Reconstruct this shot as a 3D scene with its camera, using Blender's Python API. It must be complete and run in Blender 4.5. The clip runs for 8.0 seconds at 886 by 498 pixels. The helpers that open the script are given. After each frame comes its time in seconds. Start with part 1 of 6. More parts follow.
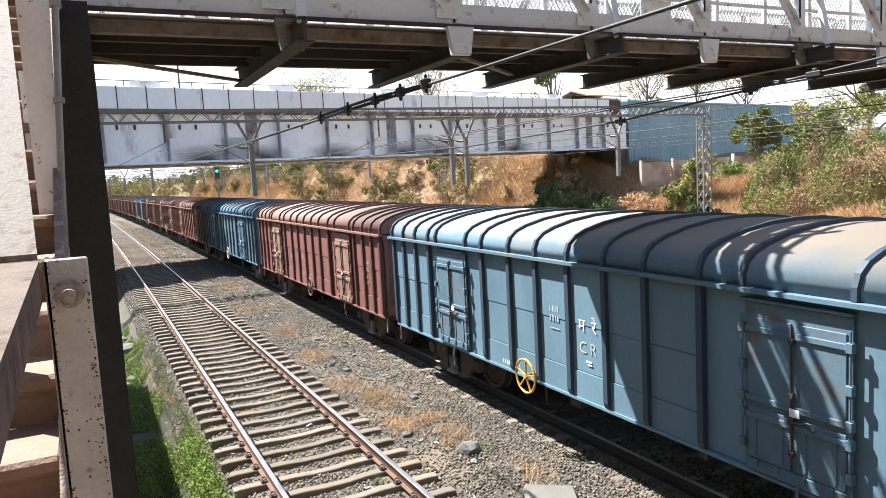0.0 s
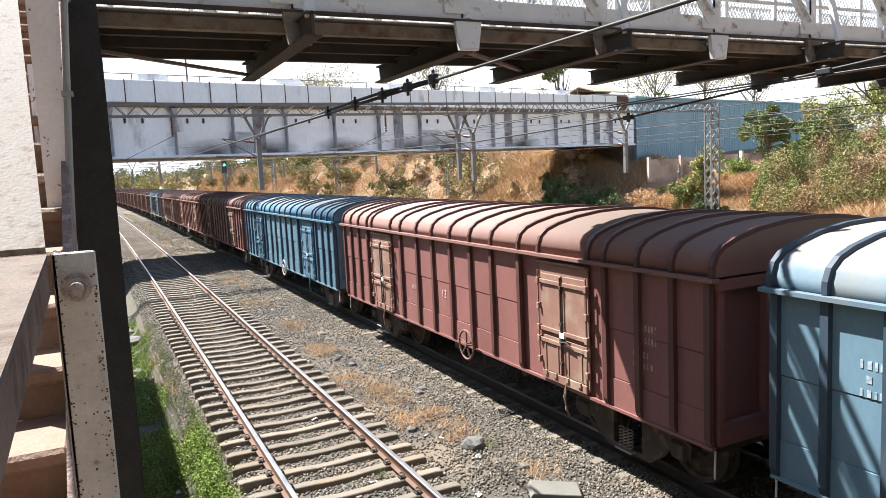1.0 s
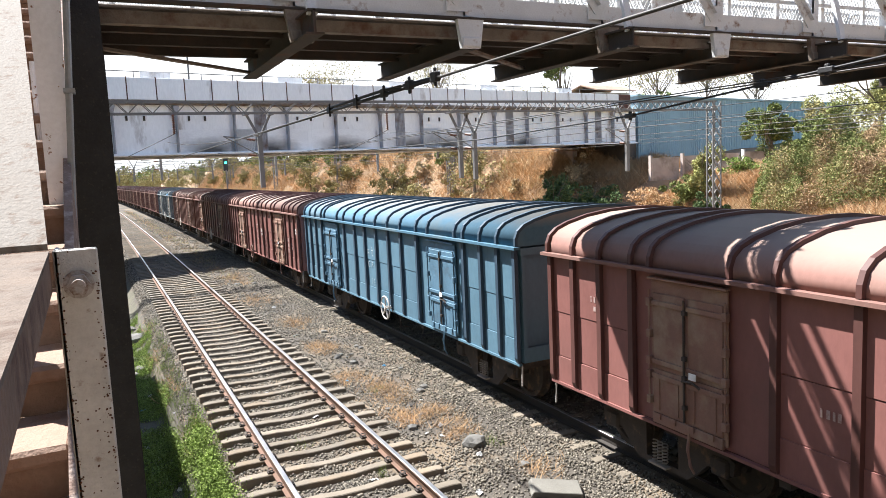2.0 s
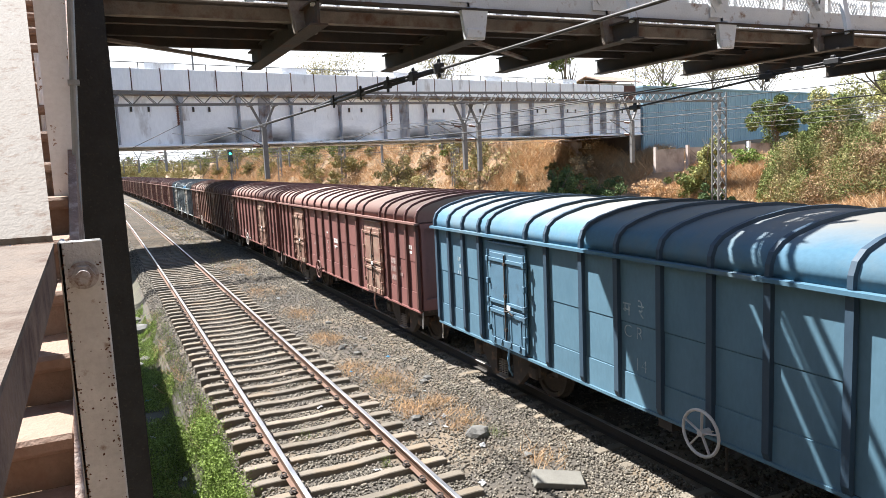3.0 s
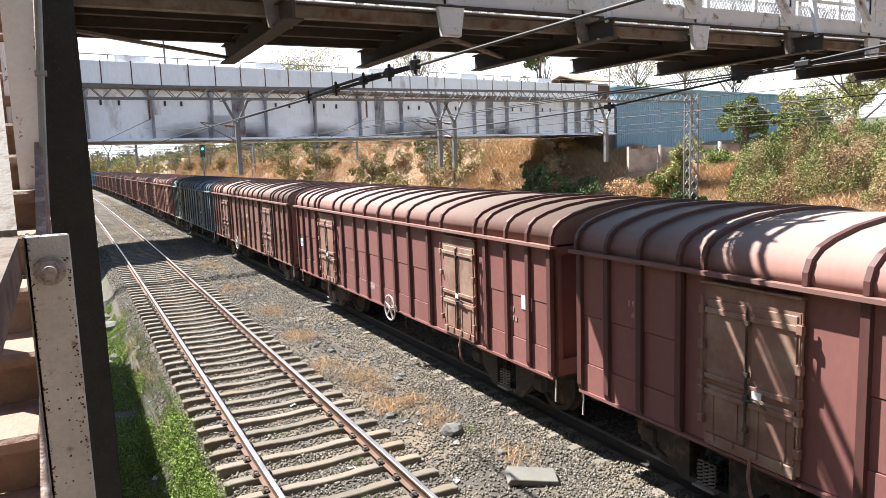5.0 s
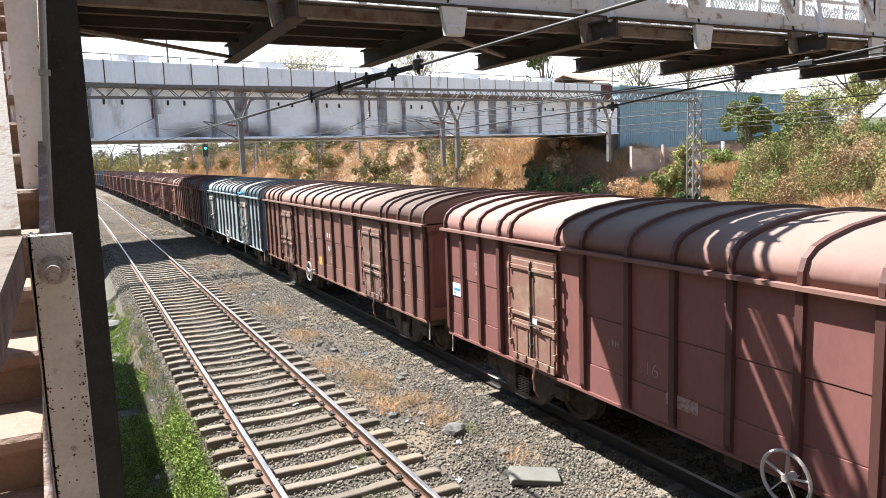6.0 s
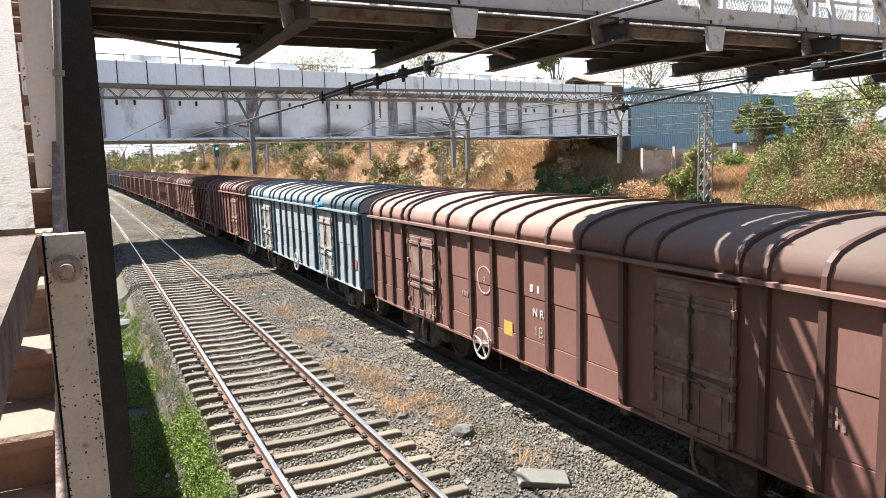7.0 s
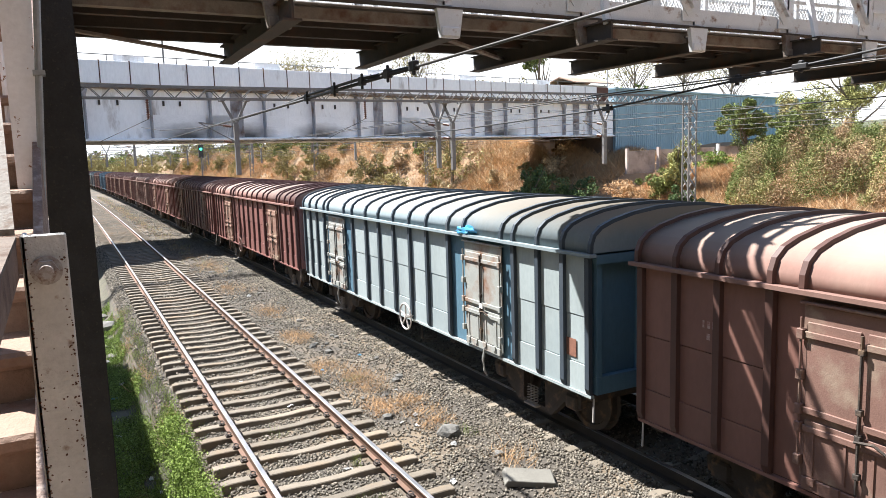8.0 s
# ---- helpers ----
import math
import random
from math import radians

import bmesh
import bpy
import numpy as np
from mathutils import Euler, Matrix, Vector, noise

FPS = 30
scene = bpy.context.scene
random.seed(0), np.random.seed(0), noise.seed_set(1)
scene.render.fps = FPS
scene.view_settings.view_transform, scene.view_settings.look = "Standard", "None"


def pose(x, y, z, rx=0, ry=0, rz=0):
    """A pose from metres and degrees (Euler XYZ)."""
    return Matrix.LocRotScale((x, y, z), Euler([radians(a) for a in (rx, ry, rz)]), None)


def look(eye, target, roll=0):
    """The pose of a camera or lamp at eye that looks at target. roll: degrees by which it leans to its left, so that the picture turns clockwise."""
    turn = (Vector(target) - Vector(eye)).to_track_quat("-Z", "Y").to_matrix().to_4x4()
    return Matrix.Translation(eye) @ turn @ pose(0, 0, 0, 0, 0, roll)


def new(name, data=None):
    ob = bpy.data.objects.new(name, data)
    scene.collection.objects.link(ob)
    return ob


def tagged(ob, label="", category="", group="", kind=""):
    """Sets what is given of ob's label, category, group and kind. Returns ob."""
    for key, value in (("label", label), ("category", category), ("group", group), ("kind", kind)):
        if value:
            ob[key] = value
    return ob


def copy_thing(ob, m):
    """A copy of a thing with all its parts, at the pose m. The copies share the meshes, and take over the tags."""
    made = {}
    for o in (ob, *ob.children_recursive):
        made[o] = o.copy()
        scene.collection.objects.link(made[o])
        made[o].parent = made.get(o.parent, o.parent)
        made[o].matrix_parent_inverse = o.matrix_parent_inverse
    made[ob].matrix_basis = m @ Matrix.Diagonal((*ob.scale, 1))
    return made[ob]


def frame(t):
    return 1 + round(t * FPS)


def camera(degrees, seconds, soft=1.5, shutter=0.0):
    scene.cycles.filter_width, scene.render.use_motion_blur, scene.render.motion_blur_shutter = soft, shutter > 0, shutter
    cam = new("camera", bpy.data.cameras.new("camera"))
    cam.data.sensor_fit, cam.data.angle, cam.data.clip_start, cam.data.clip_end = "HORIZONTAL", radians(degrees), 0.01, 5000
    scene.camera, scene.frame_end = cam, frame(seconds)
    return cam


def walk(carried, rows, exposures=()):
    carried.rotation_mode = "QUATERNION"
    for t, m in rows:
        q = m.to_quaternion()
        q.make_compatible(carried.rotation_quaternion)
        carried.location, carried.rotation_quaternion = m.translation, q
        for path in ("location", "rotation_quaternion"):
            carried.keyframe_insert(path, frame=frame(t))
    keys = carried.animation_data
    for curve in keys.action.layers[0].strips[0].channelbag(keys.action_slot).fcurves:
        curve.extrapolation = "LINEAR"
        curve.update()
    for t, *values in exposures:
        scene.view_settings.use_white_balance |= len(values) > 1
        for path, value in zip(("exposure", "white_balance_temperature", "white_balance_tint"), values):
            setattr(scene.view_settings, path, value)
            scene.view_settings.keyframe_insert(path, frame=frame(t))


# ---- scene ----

# Track axis runs along +Y, rail head at z = 0, near track centred on x = 0.
EYE = (-2.872, 0.0, 4.272)
cam = camera(64.0, 8.0, soft=0.5)
PATH = [  # seconds, yaw, pitch, roll, place
    (0.0, -26.55, -6.03, 3.06, -2.873, -0.002, 4.271), (0.5, -26.14, -6.31, 2.99, -2.872, -0.004, 4.271), (1.0, -26.01, -6.38, 2.69, -2.873, -0.001, 4.273),
    (1.5, -26.04, -6.31, 2.63, -2.874, 0.006, 4.271), (3.0, -25.54, -7.20, 2.52, -2.872, -0.012, 4.274), (3.5, -26.57, -7.13, 2.54, -2.870, -0.012, 4.273),
    (4.0, -28.31, -8.31, 1.67, -2.869, -0.012, 4.271), (4.5, -27.73, -7.51, 2.00, -2.870, -0.001, 4.271), (6.0, -27.33, -7.51, 1.91, -2.872, 0.012, 4.271),
    (6.5, -26.77, -7.59, 1.76, -2.872, 0.001, 4.272), (7.0, -26.51, -7.39, 1.71, -2.873, 0.010, 4.271), (7.5, -26.86, -7.37, 1.89, -2.872, 0.001, 4.271),
    (8.0, -27.66, -7.39, 1.73, -2.870, 0.001, 4.271)]
walk(cam, [(t, pose(ex, ey, ez, 90 + p, r, y)) for t, y, p, r, ex, ey, ez in PATH], exposures=[(0.0, 1.86, 6330, 10), (8.0, 1.86, 6330, 10)])

# ---- light ----
SUN_WAY = Vector((-1.2, 1.72, 3.0)).normalized()      # towards the sun
sun = new("sun", bpy.data.lights.new("sun", "SUN"))
sun.data.energy, sun.data.angle, sun.data.color = 5.0, radians(0.6), (1.0, 0.965, 0.91)
sun.matrix_world = look(SUN_WAY * 60, (0, 0, 0))
world = bpy.data.worlds.new("sky")
scene.world = world
world.use_nodes = True
wn = world.node_tree
sky = wn.nodes.new("ShaderNodeTexSky")
sky.sky_type, sky.sun_disc = "NISHITA", False
sky.sun_elevation = math.asin(SUN_WAY.z)
sky.sun_rotation = math.atan2(SUN_WAY.x, SUN_WAY.y)
sky.air_density, sky.dust_density, sky.ozone_density = 1.3, 0.5, 2.5
wn.links.new(sky.outputs[0], wn.nodes["Background"].inputs[0])
wn.nodes["Background"].inputs[1].default_value = 0.066

# ---- materials ----


def mat(name, color, rough=0.8, metal=0.0, scale=3.0, vary=0.25, bump=0.15, fine=60.0, dirt=None, dirt_amount=0.45, dirt_scale=1.2,
        spread=0.0, streak=1.0, spec=0.4, island=False, crisp=False, settle=None):
    """A procedural surface: base colour varied at two scales, patches of a second colour, fine relief."""
    m = bpy.data.materials.new(name)
    m.use_nodes = True
    nt = m.node_tree
    bsdf = nt.nodes["Principled BSDF"]
    coord = nt.nodes.new("ShaderNodeTexCoord")
    mapping = nt.nodes.new("ShaderNodeMapping")
    mapping.inputs["Scale"].default_value = (1, 1, streak)
    info = nt.nodes.new("ShaderNodeObjectInfo")
    shift = nt.nodes.new("ShaderNodeVectorMath")
    shift.operation = "MULTIPLY_ADD"
    shift.inputs[1].default_value = (17.0, 31.0, 23.0)
    nt.links.new(info.outputs["Random"], shift.inputs[0])
    nt.links.new(coord.outputs["Object"], mapping.inputs[0])
    nt.links.new(mapping.outputs[0], shift.inputs[2])

    def noise_node(s, detail):
        n = nt.nodes.new("ShaderNodeTexNoise")
        n.inputs["Scale"].default_value, n.inputs["Detail"].default_value = s, detail
        n.inputs["Roughness"].default_value = 0.6
        nt.links.new(shift.outputs[0], n.inputs["Vector"])
        return n

    def ramp(node, lo, hi, out="Fac"):
        r = nt.nodes.new("ShaderNodeMapRange")
        r.inputs[1].default_value, r.inputs[2].default_value = lo, hi
        nt.links.new(node.outputs[out], r.inputs[0])
        return r

    def mix(fac, a, b):
        x = nt.nodes.new("ShaderNodeMix")
        x.data_type = "RGBA"
        nt.links.new(fac, x.inputs[0])
        for sock, v in ((x.inputs[6], a), (x.inputs[7], b)):
            if isinstance(v, tuple):
                sock.default_value = (*v, 1)
            else:
                nt.links.new(v, sock)
        return x.outputs[2]
    lo = tuple(max(0.0, c * (1 - vary)) for c in color)
    hi = tuple(min(1.0, c * (1 + vary)) for c in color)
    big, small = noise_node(scale, 5), noise_node(fine, 4)
    col = mix(ramp(big, 0.3, 0.7).outputs[0], lo, hi)
    grain = mix(ramp(small, 0.3, 0.7).outputs[0], tuple(c * 0.8 for c in color), hi)
    half = nt.nodes.new("ShaderNodeValue")
    half.outputs[0].default_value = 0.35
    col = mix(half.outputs[0], col, grain)
    if dirt:
        patch = noise_node(dirt_scale, 8)
        col = mix(ramp(patch, 0.62 - 0.25 * dirt_amount, (0.65 - 0.25 * dirt_amount) if crisp else (0.74 - 0.1 * dirt_amount)).outputs[0], col, dirt)
    if settle:                                              # dust that has settled on the upper part: colour, from height, to height
        tone, z0, z1 = settle
        split = nt.nodes.new("ShaderNodeSeparateXYZ")
        nt.links.new(coord.outputs["Object"], split.inputs[0])
        wave = nt.nodes.new("ShaderNodeMath")
        wave.operation = "MULTIPLY_ADD"
        wave.inputs[1].default_value = 0.3
        nt.links.new(noise_node(1.1, 6).outputs["Fac"], wave.inputs[0])
        nt.links.new(split.outputs["Z"], wave.inputs[2])
        col = mix(ramp(wave, z0 + 0.15, z1 + 0.15, out="Value").outputs[0], col, tone)
    if spread:
        tint = nt.nodes.new("ShaderNodeHueSaturation")
        rnd = nt.nodes.new("ShaderNodeMapRange")
        rnd.inputs[3].default_value, rnd.inputs[4].default_value = 1 - spread, 1 + spread
        if island:
            geo = nt.nodes.new("ShaderNodeNewGeometry")
            nt.links.new(geo.outputs["Random Per Island"], rnd.inputs[0])
        else:
            nt.links.new(info.outputs["Random"], rnd.inputs[0])
        nt.links.new(rnd.outputs[0], tint.inputs["Value"])
        nt.links.new(col, tint.inputs["Color"])
        col = tint.outputs[0]
    nt.links.new(col, bsdf.inputs["Base Color"])
    rr = nt.nodes.new("ShaderNodeMapRange")
    rr.inputs[3].default_value, rr.inputs[4].default_value = max(0.05, rough - 0.12), min(1.0, rough + 0.12)
    nt.links.new(big.outputs["Fac"], rr.inputs[0])
    nt.links.new(rr.outputs[0], bsdf.inputs["Roughness"])
    bsdf.inputs["Metallic"].default_value = metal
    bsdf.inputs["Specular IOR Level"].default_value = spec
    if bump:
        b = nt.nodes.new("ShaderNodeBump")
        b.inputs["Strength"].default_value, b.inputs["Distance"].default_value = bump, 0.02
        nt.links.new(small.outputs["Fac"], b.inputs["Height"])
        nt.links.new(b.outputs[0], bsdf.inputs["Normal"])
    return m


RUST = (0.13, 0.055, 0.03)
M_BALLAST = mat("ballast_bed", (0.065, 0.056, 0.046), 0.95, scale=1.5, vary=0.3, bump=1.0, fine=28, dirt=(0.17, 0.128, 0.085), dirt_amount=0.6, dirt_scale=0.55)
M_STONE = mat("crushed_stone", (0.135, 0.119, 0.096), 0.9, scale=8, vary=0.25, bump=0.3, fine=50, spread=0.7, island=True)
M_DIRT = mat("dry_soil", (0.24, 0.17, 0.105), 0.95, scale=0.5, vary=0.35, bump=0.8, fine=14, dirt=(0.12, 0.09, 0.05), dirt_scale=0.25)
M_SLOPE = mat("dry_bank_soil", (0.26, 0.165, 0.095), 0.95, scale=0.35, vary=0.35, bump=0.9, fine=9, dirt=(0.13, 0.1, 0.06), dirt_scale=0.12, dirt_amount=0.5)
M_FIELD = mat("far_ground", (0.075, 0.08, 0.04), 0.95, scale=0.02, vary=0.4, bump=0.3, fine=2)
M_MUD = mat("damp_drain_soil", (0.07, 0.065, 0.045), 0.9, scale=2, vary=0.4, bump=0.8, fine=22)
M_SLEEPER = mat("worn_concrete", (0.155, 0.131, 0.102), 0.9, scale=4, vary=0.25, bump=0.35, fine=70, dirt=(0.2, 0.15, 0.1), spread=0.18)
M_RAIL_SIDE = mat("rusty_rail", (0.12, 0.068, 0.046), 0.75, 0.2, scale=5, vary=0.3, bump=0.3)
M_RAIL_HEAD = mat("polished_rail_head", (0.42, 0.4, 0.385), 0.42, 1.0, scale=3, vary=0.12, bump=0.05)
M_CLIP = mat("dark_clip_steel", (0.05, 0.04, 0.035), 0.7, 0.4)
M_BLACK = mat("black_tarred_steel", (0.024, 0.024, 0.025), 0.8, scale=6, vary=0.5, bump=0.5, fine=40, dirt=(0.04, 0.036, 0.033), dirt_amount=0.1, dirt_scale=30, crisp=True)
M_WHITE = mat("aged_white_paint", (0.78, 0.79, 0.82), 0.6, scale=3, vary=0.12, bump=0.15, fine=45, dirt=(0.22, 0.11, 0.06), dirt_amount=-0.1, dirt_scale=22, crisp=True)
M_POST = mat("rust_spotted_white_paint", (0.5, 0.485, 0.46), 0.5, scale=11, vary=0.2, bump=0.3, fine=90, dirt=(0.2, 0.115, 0.07), dirt_amount=0.05, dirt_scale=24)
M_SCAB = mat("rust_scab", (0.10, 0.045, 0.025), 0.95, scale=60, vary=0.4, bump=0.5, fine=300)
M_BOLT = mat("rusty_painted_bolt", (0.36, 0.33, 0.31), 0.5, scale=40, vary=0.3, dirt=(0.14, 0.07, 0.04), dirt_amount=0.6, dirt_scale=60)
M_CREAM = mat("sun_bleached_cream_paint", (0.19, 0.168, 0.145), 0.85, scale=9, vary=0.14, bump=0.2, fine=110, dirt=(0.115, 0.075, 0.052), dirt_amount=0.35, dirt_scale=34)
M_RAILRUST = mat("brown_rusted_rail_paint", (0.155, 0.10, 0.07), 0.9, scale=9, vary=0.45, bump=0.3, fine=80, dirt=(0.075, 0.038, 0.024), dirt_amount=0.55, dirt_scale=16)
# rust patches on a beige darkened to stand for shade on the cap
M_CAP_RUST_SHADE = mat("shaded_rusty_beige_paint", (0.12, 0.092, 0.072), 0.9, scale=14, vary=0.3, bump=0.3, fine=90, dirt=(0.07, 0.04, 0.026), dirt_amount=0.4, dirt_scale=20)
M_RUSTPLATE = mat("rusted_handrail_steel", (0.21, 0.14, 0.11), 0.85, scale=10, vary=0.4, bump=0.5, fine=110, dirt=(0.4, 0.33, 0.29), dirt_scale=20)
M_STEP = mat("worn_stair_plate", (0.25, 0.168, 0.125), 0.85, scale=8, vary=0.2, bump=0.4, fine=70, dirt=(0.2, 0.11, 0.07), dirt_scale=5)
M_GALV = mat("galvanised_conduit", (0.30, 0.31, 0.32), 0.5, 0.6, scale=8, vary=0.2)
M_SOFFIT = mat("dark_weathered_planking", (0.12, 0.098, 0.08), 0.9, scale=2, vary=0.4, bump=0.4, fine=30, dirt=(0.16, 0.12, 0.09), dirt_amount=0.3, dirt_scale=2.5)
M_BEAM = mat("rusty_dark_beam", (0.055, 0.045, 0.038), 0.85, scale=3, vary=0.4, bump=0.4, dirt=(0.09, 0.045, 0.028), dirt_amount=0.3, dirt_scale=3)
M_EDGE = mat("flaking_deck_edge", (0.2, 0.172, 0.148), 0.85, scale=5, vary=0.35, bump=0.5, dirt=(0.12, 0.065, 0.045), dirt_amount=0.6, dirt_scale=4.5)
M_TRUSS = mat("weathered_white_truss_paint", (0.66, 0.68, 0.70), 0.6, scale=3, vary=0.12, bump=0.2, dirt=(0.2, 0.11, 0.06), dirt_amount=0.18, dirt_scale=6)
M_MESH = mat("wire_mesh_steel", (0.5, 0.5, 0.5), 0.6, 0.3)
M_GIRDER = mat("road_bridge_white_paint", (0.88, 0.885, 0.9), 0.65, scale=0.5, vary=0.12, bump=0.12, fine=12, dirt=(0.25, 0.2, 0.17), dirt_amount=0.12, dirt_scale=0.9, streak=0.3)
M_SOOT = mat("sooty_paint", (0.88, 0.885, 0.9), 0.8, scale=0.5, vary=0.12, bump=0.1, fine=12)


def soot_fade(m):
    """A soft round soot stain in the middle of a white panel."""
    nt = m.node_tree
    bsdf = nt.nodes["Principled BSDF"]
    white = bsdf.inputs["Base Color"].links[0].from_socket
    coord, size = nt.nodes.new("ShaderNodeTexCoord"), nt.nodes.new("ShaderNodeVectorMath")
    size.operation = "LENGTH"
    nt.links.new(coord.outputs["Object"], size.inputs[0])
    cloud = nt.nodes.new("ShaderNodeTexNoise")
    cloud.inputs["Scale"].default_value = 2.5
    nt.links.new(coord.outputs["Object"], cloud.inputs["Vector"])
    add = nt.nodes.new("ShaderNodeMath")
    add.operation = "MULTIPLY_ADD"
    add.inputs[1].default_value = 0.5
    nt.links.new(cloud.outputs["Fac"], add.inputs[0])
    nt.links.new(size.outputs["Value"], add.inputs[2])
    r = nt.nodes.new("ShaderNodeMapRange")
    r.inputs[1].default_value, r.inputs[2].default_value, r.inputs[3].default_value, r.inputs[4].default_value = 0.5, 1.7, 0.97, 0.0
    nt.links.new(add.outputs[0], r.inputs[0])
    x = nt.nodes.new("ShaderNodeMix")
    x.data_type = "RGBA"
    nt.links.new(r.outputs[0], x.inputs[0])
    nt.links.new(white, x.inputs[6])
    x.inputs[7].default_value = (0.08, 0.075, 0.07, 1)
    nt.links.new(x.outputs[2], bsdf.inputs["Base Color"])


soot_fade(M_SOOT)
M_ABUT = mat("dark_masonry", (0.11, 0.09, 0.075), 0.95, scale=1.2, vary=0.4, bump=0.5, fine=14)
M_BROWN = mat("brown_sheet", (0.10, 0.045, 0.035), 0.8, scale=1.5, vary=0.35, dirt=(0.3, 0.2, 0.12), dirt_amount=0.3)
M_SIGNAL = mat("signal_housing", (0.03, 0.03, 0.032), 0.6)
M_MAST = mat("galvanised_mast", (0.17, 0.165, 0.16), 0.6, 0.4, scale=4, vary=0.25)
M_WIRE = mat("overhead_wire", (0.055, 0.052, 0.05), 0.5, 0.5)
M_BLACKWIRE = mat("black_cable", (0.02, 0.02, 0.022), 0.6)
M_INSUL = mat("brown_insulator", (0.12, 0.05, 0.03), 0.35)
M_SHED = mat("blue_sheet_cladding", (0.27, 0.39, 0.45), 0.6, scale=0.4, vary=0.15, bump=0.1, streak=0.2)
M_PLASTER = mat("stained_plaster_wall", (0.45, 0.38, 0.34), 0.9, scale=1.0, vary=0.3, bump=0.3, dirt=(0.2, 0.16, 0.13), dirt_scale=0.8)
M_TIN = mat("rusty_tin_roof", (0.3, 0.2, 0.15), 0.8, scale=1, vary=0.3)
M_BARK = mat("grey_bark", (0.16, 0.13, 0.10), 0.95, scale=3, vary=0.3, bump=0.6)
M_LEAF = mat("green_leaves", (0.155, 0.18, 0.062), 0.92, spec=0.12, scale=0.5, vary=0.4, bump=0, spread=0.3, island=True)
M_LEAF_DARK = mat("dark_green_leaves", (0.085, 0.125, 0.052), 0.92, spec=0.12, scale=0.5, vary=0.4, bump=0, spread=0.3, island=True)
M_LEAF_OLIVE = mat("olive_dry_leaves", (0.265, 0.23, 0.105), 0.92, spec=0.12, scale=0.4, vary=0.4, bump=0, spread=0.3, island=True)
M_LEAF_PALE = mat("pale_yellow_green_leaves", (0.29, 0.285, 0.115), 0.92, spec=0.12, scale=0.4, vary=0.35, bump=0, spread=0.4, island=True)
M_LEAF_BRIGHT = mat("bright_green_leaves", (0.165, 0.225, 0.06), 0.92, spec=0.12, scale=1.6, vary=0.45, bump=0, spread=0.6, island=True)
M_DRY = mat("dry_orange_grass", (0.45, 0.285, 0.15), 0.9, scale=0.25, vary=0.3, bump=0, spread=0.4, island=True)
M_STRAW = mat("pale_straw", (0.52, 0.42, 0.27), 0.9, scale=0.5, vary=0.3, bump=0, spread=0.4, island=True)
# greyer than the white girder, with brown patches
M_STIFF = mat("grey_stiffener_paint", (0.34, 0.34, 0.36), 0.7, scale=1.5, vary=0.3, dirt=(0.15, 0.1, 0.08))
M_DRYDULL = mat("trodden_dry_grass", (0.42, 0.26, 0.13), 0.9, scale=0.5, vary=0.3, bump=0, spread=0.4, island=True)
M_DEADLEAF = mat("dead_brown_leaves", (0.30, 0.2, 0.11), 0.9, scale=0.5, vary=0.3, bump=0, spread=0.3, island=True)
M_LITTER = mat("litter_plastic", (0.5, 0.5, 0.5), 0.5, spread=0.3, bump=0.1)
M_LITTER_BLUE = mat("blue_plastic", (0.05, 0.25, 0.45), 0.4, bump=0.1)
M_SLAB = mat("broken_concrete_slab", (0.15, 0.143, 0.125), 0.9, scale=4, vary=0.2, bump=0.3)
M_ROCK = mat("dark_rock", (0.13, 0.125, 0.115), 0.9, scale=3, vary=0.35, bump=0.6, fine=25)
M_BOGIE = mat("grimy_bogie_steel", (0.05, 0.04, 0.034), 0.85, scale=5, vary=0.4, bump=0.3, dirt=(0.16, 0.1, 0.06), dirt_amount=0.3, dirt_scale=5)
M_SPRING = mat("dusty_spring_steel", (0.28, 0.24, 0.2), 0.7, 0.2)
# rail of the train's track: shade under the wagons is put into this colour
M_RAIL_SHADE = mat("shaded_rail", (0.03, 0.025, 0.022), 0.7, 0.2, scale=5, vary=0.3, bump=0.2)
M_WHEELBROWN = mat("dull_brown_wheel_paint", (0.15, 0.085, 0.07), 0.7, dirt=(0.3, 0.25, 0.22), dirt_amount=0.3)
M_CHALKFAINT = mat("worn_chalk_marks", (0.40, 0.31, 0.285), 0.85, bump=0, dirt=(0.24, 0.14, 0.12), dirt_amount=0.6, dirt_scale=18)
M_CHALK = mat("chalk_white_lettering", (0.62, 0.6, 0.57), 0.8, bump=0, dirt=(0.3, 0.2, 0.18), dirt_amount=0.4, dirt_scale=8)
M_FAINT = mat("faded_lettering", (0.36, 0.27, 0.25), 0.8, bump=0, dirt=(0.22, 0.09, 0.075), dirt_amount=0.7, dirt_scale=14)
M_FAINT_BLUE = mat("faded_pale_lettering", (0.36, 0.42, 0.45), 0.8, bump=0, dirt=(0.12, 0.2, 0.26), dirt_amount=0.6, dirt_scale=14)
M_CARD = mat("white_card", (0.75, 0.75, 0.75), 0.6, bump=0)
M_YELLOW = mat("yellow_ochre_paint", (0.52, 0.30, 0.06), 0.6, dirt=(0.2, 0.1, 0.05), dirt_amount=0.3)
M_WHEELWHITE = mat("off_white_paint", (0.5, 0.47, 0.44), 0.6, dirt=(0.2, 0.12, 0.08), dirt_amount=0.3)


def paint(name, color, dust, rough=0.55, settle=None):
    return mat(name, color, rough, scale=0.9, vary=0.16, bump=0.08, fine=18, dirt=dust, dirt_amount=0.3, dirt_scale=0.8, streak=0.45, spec=0.35, spread=0.06, settle=settle)


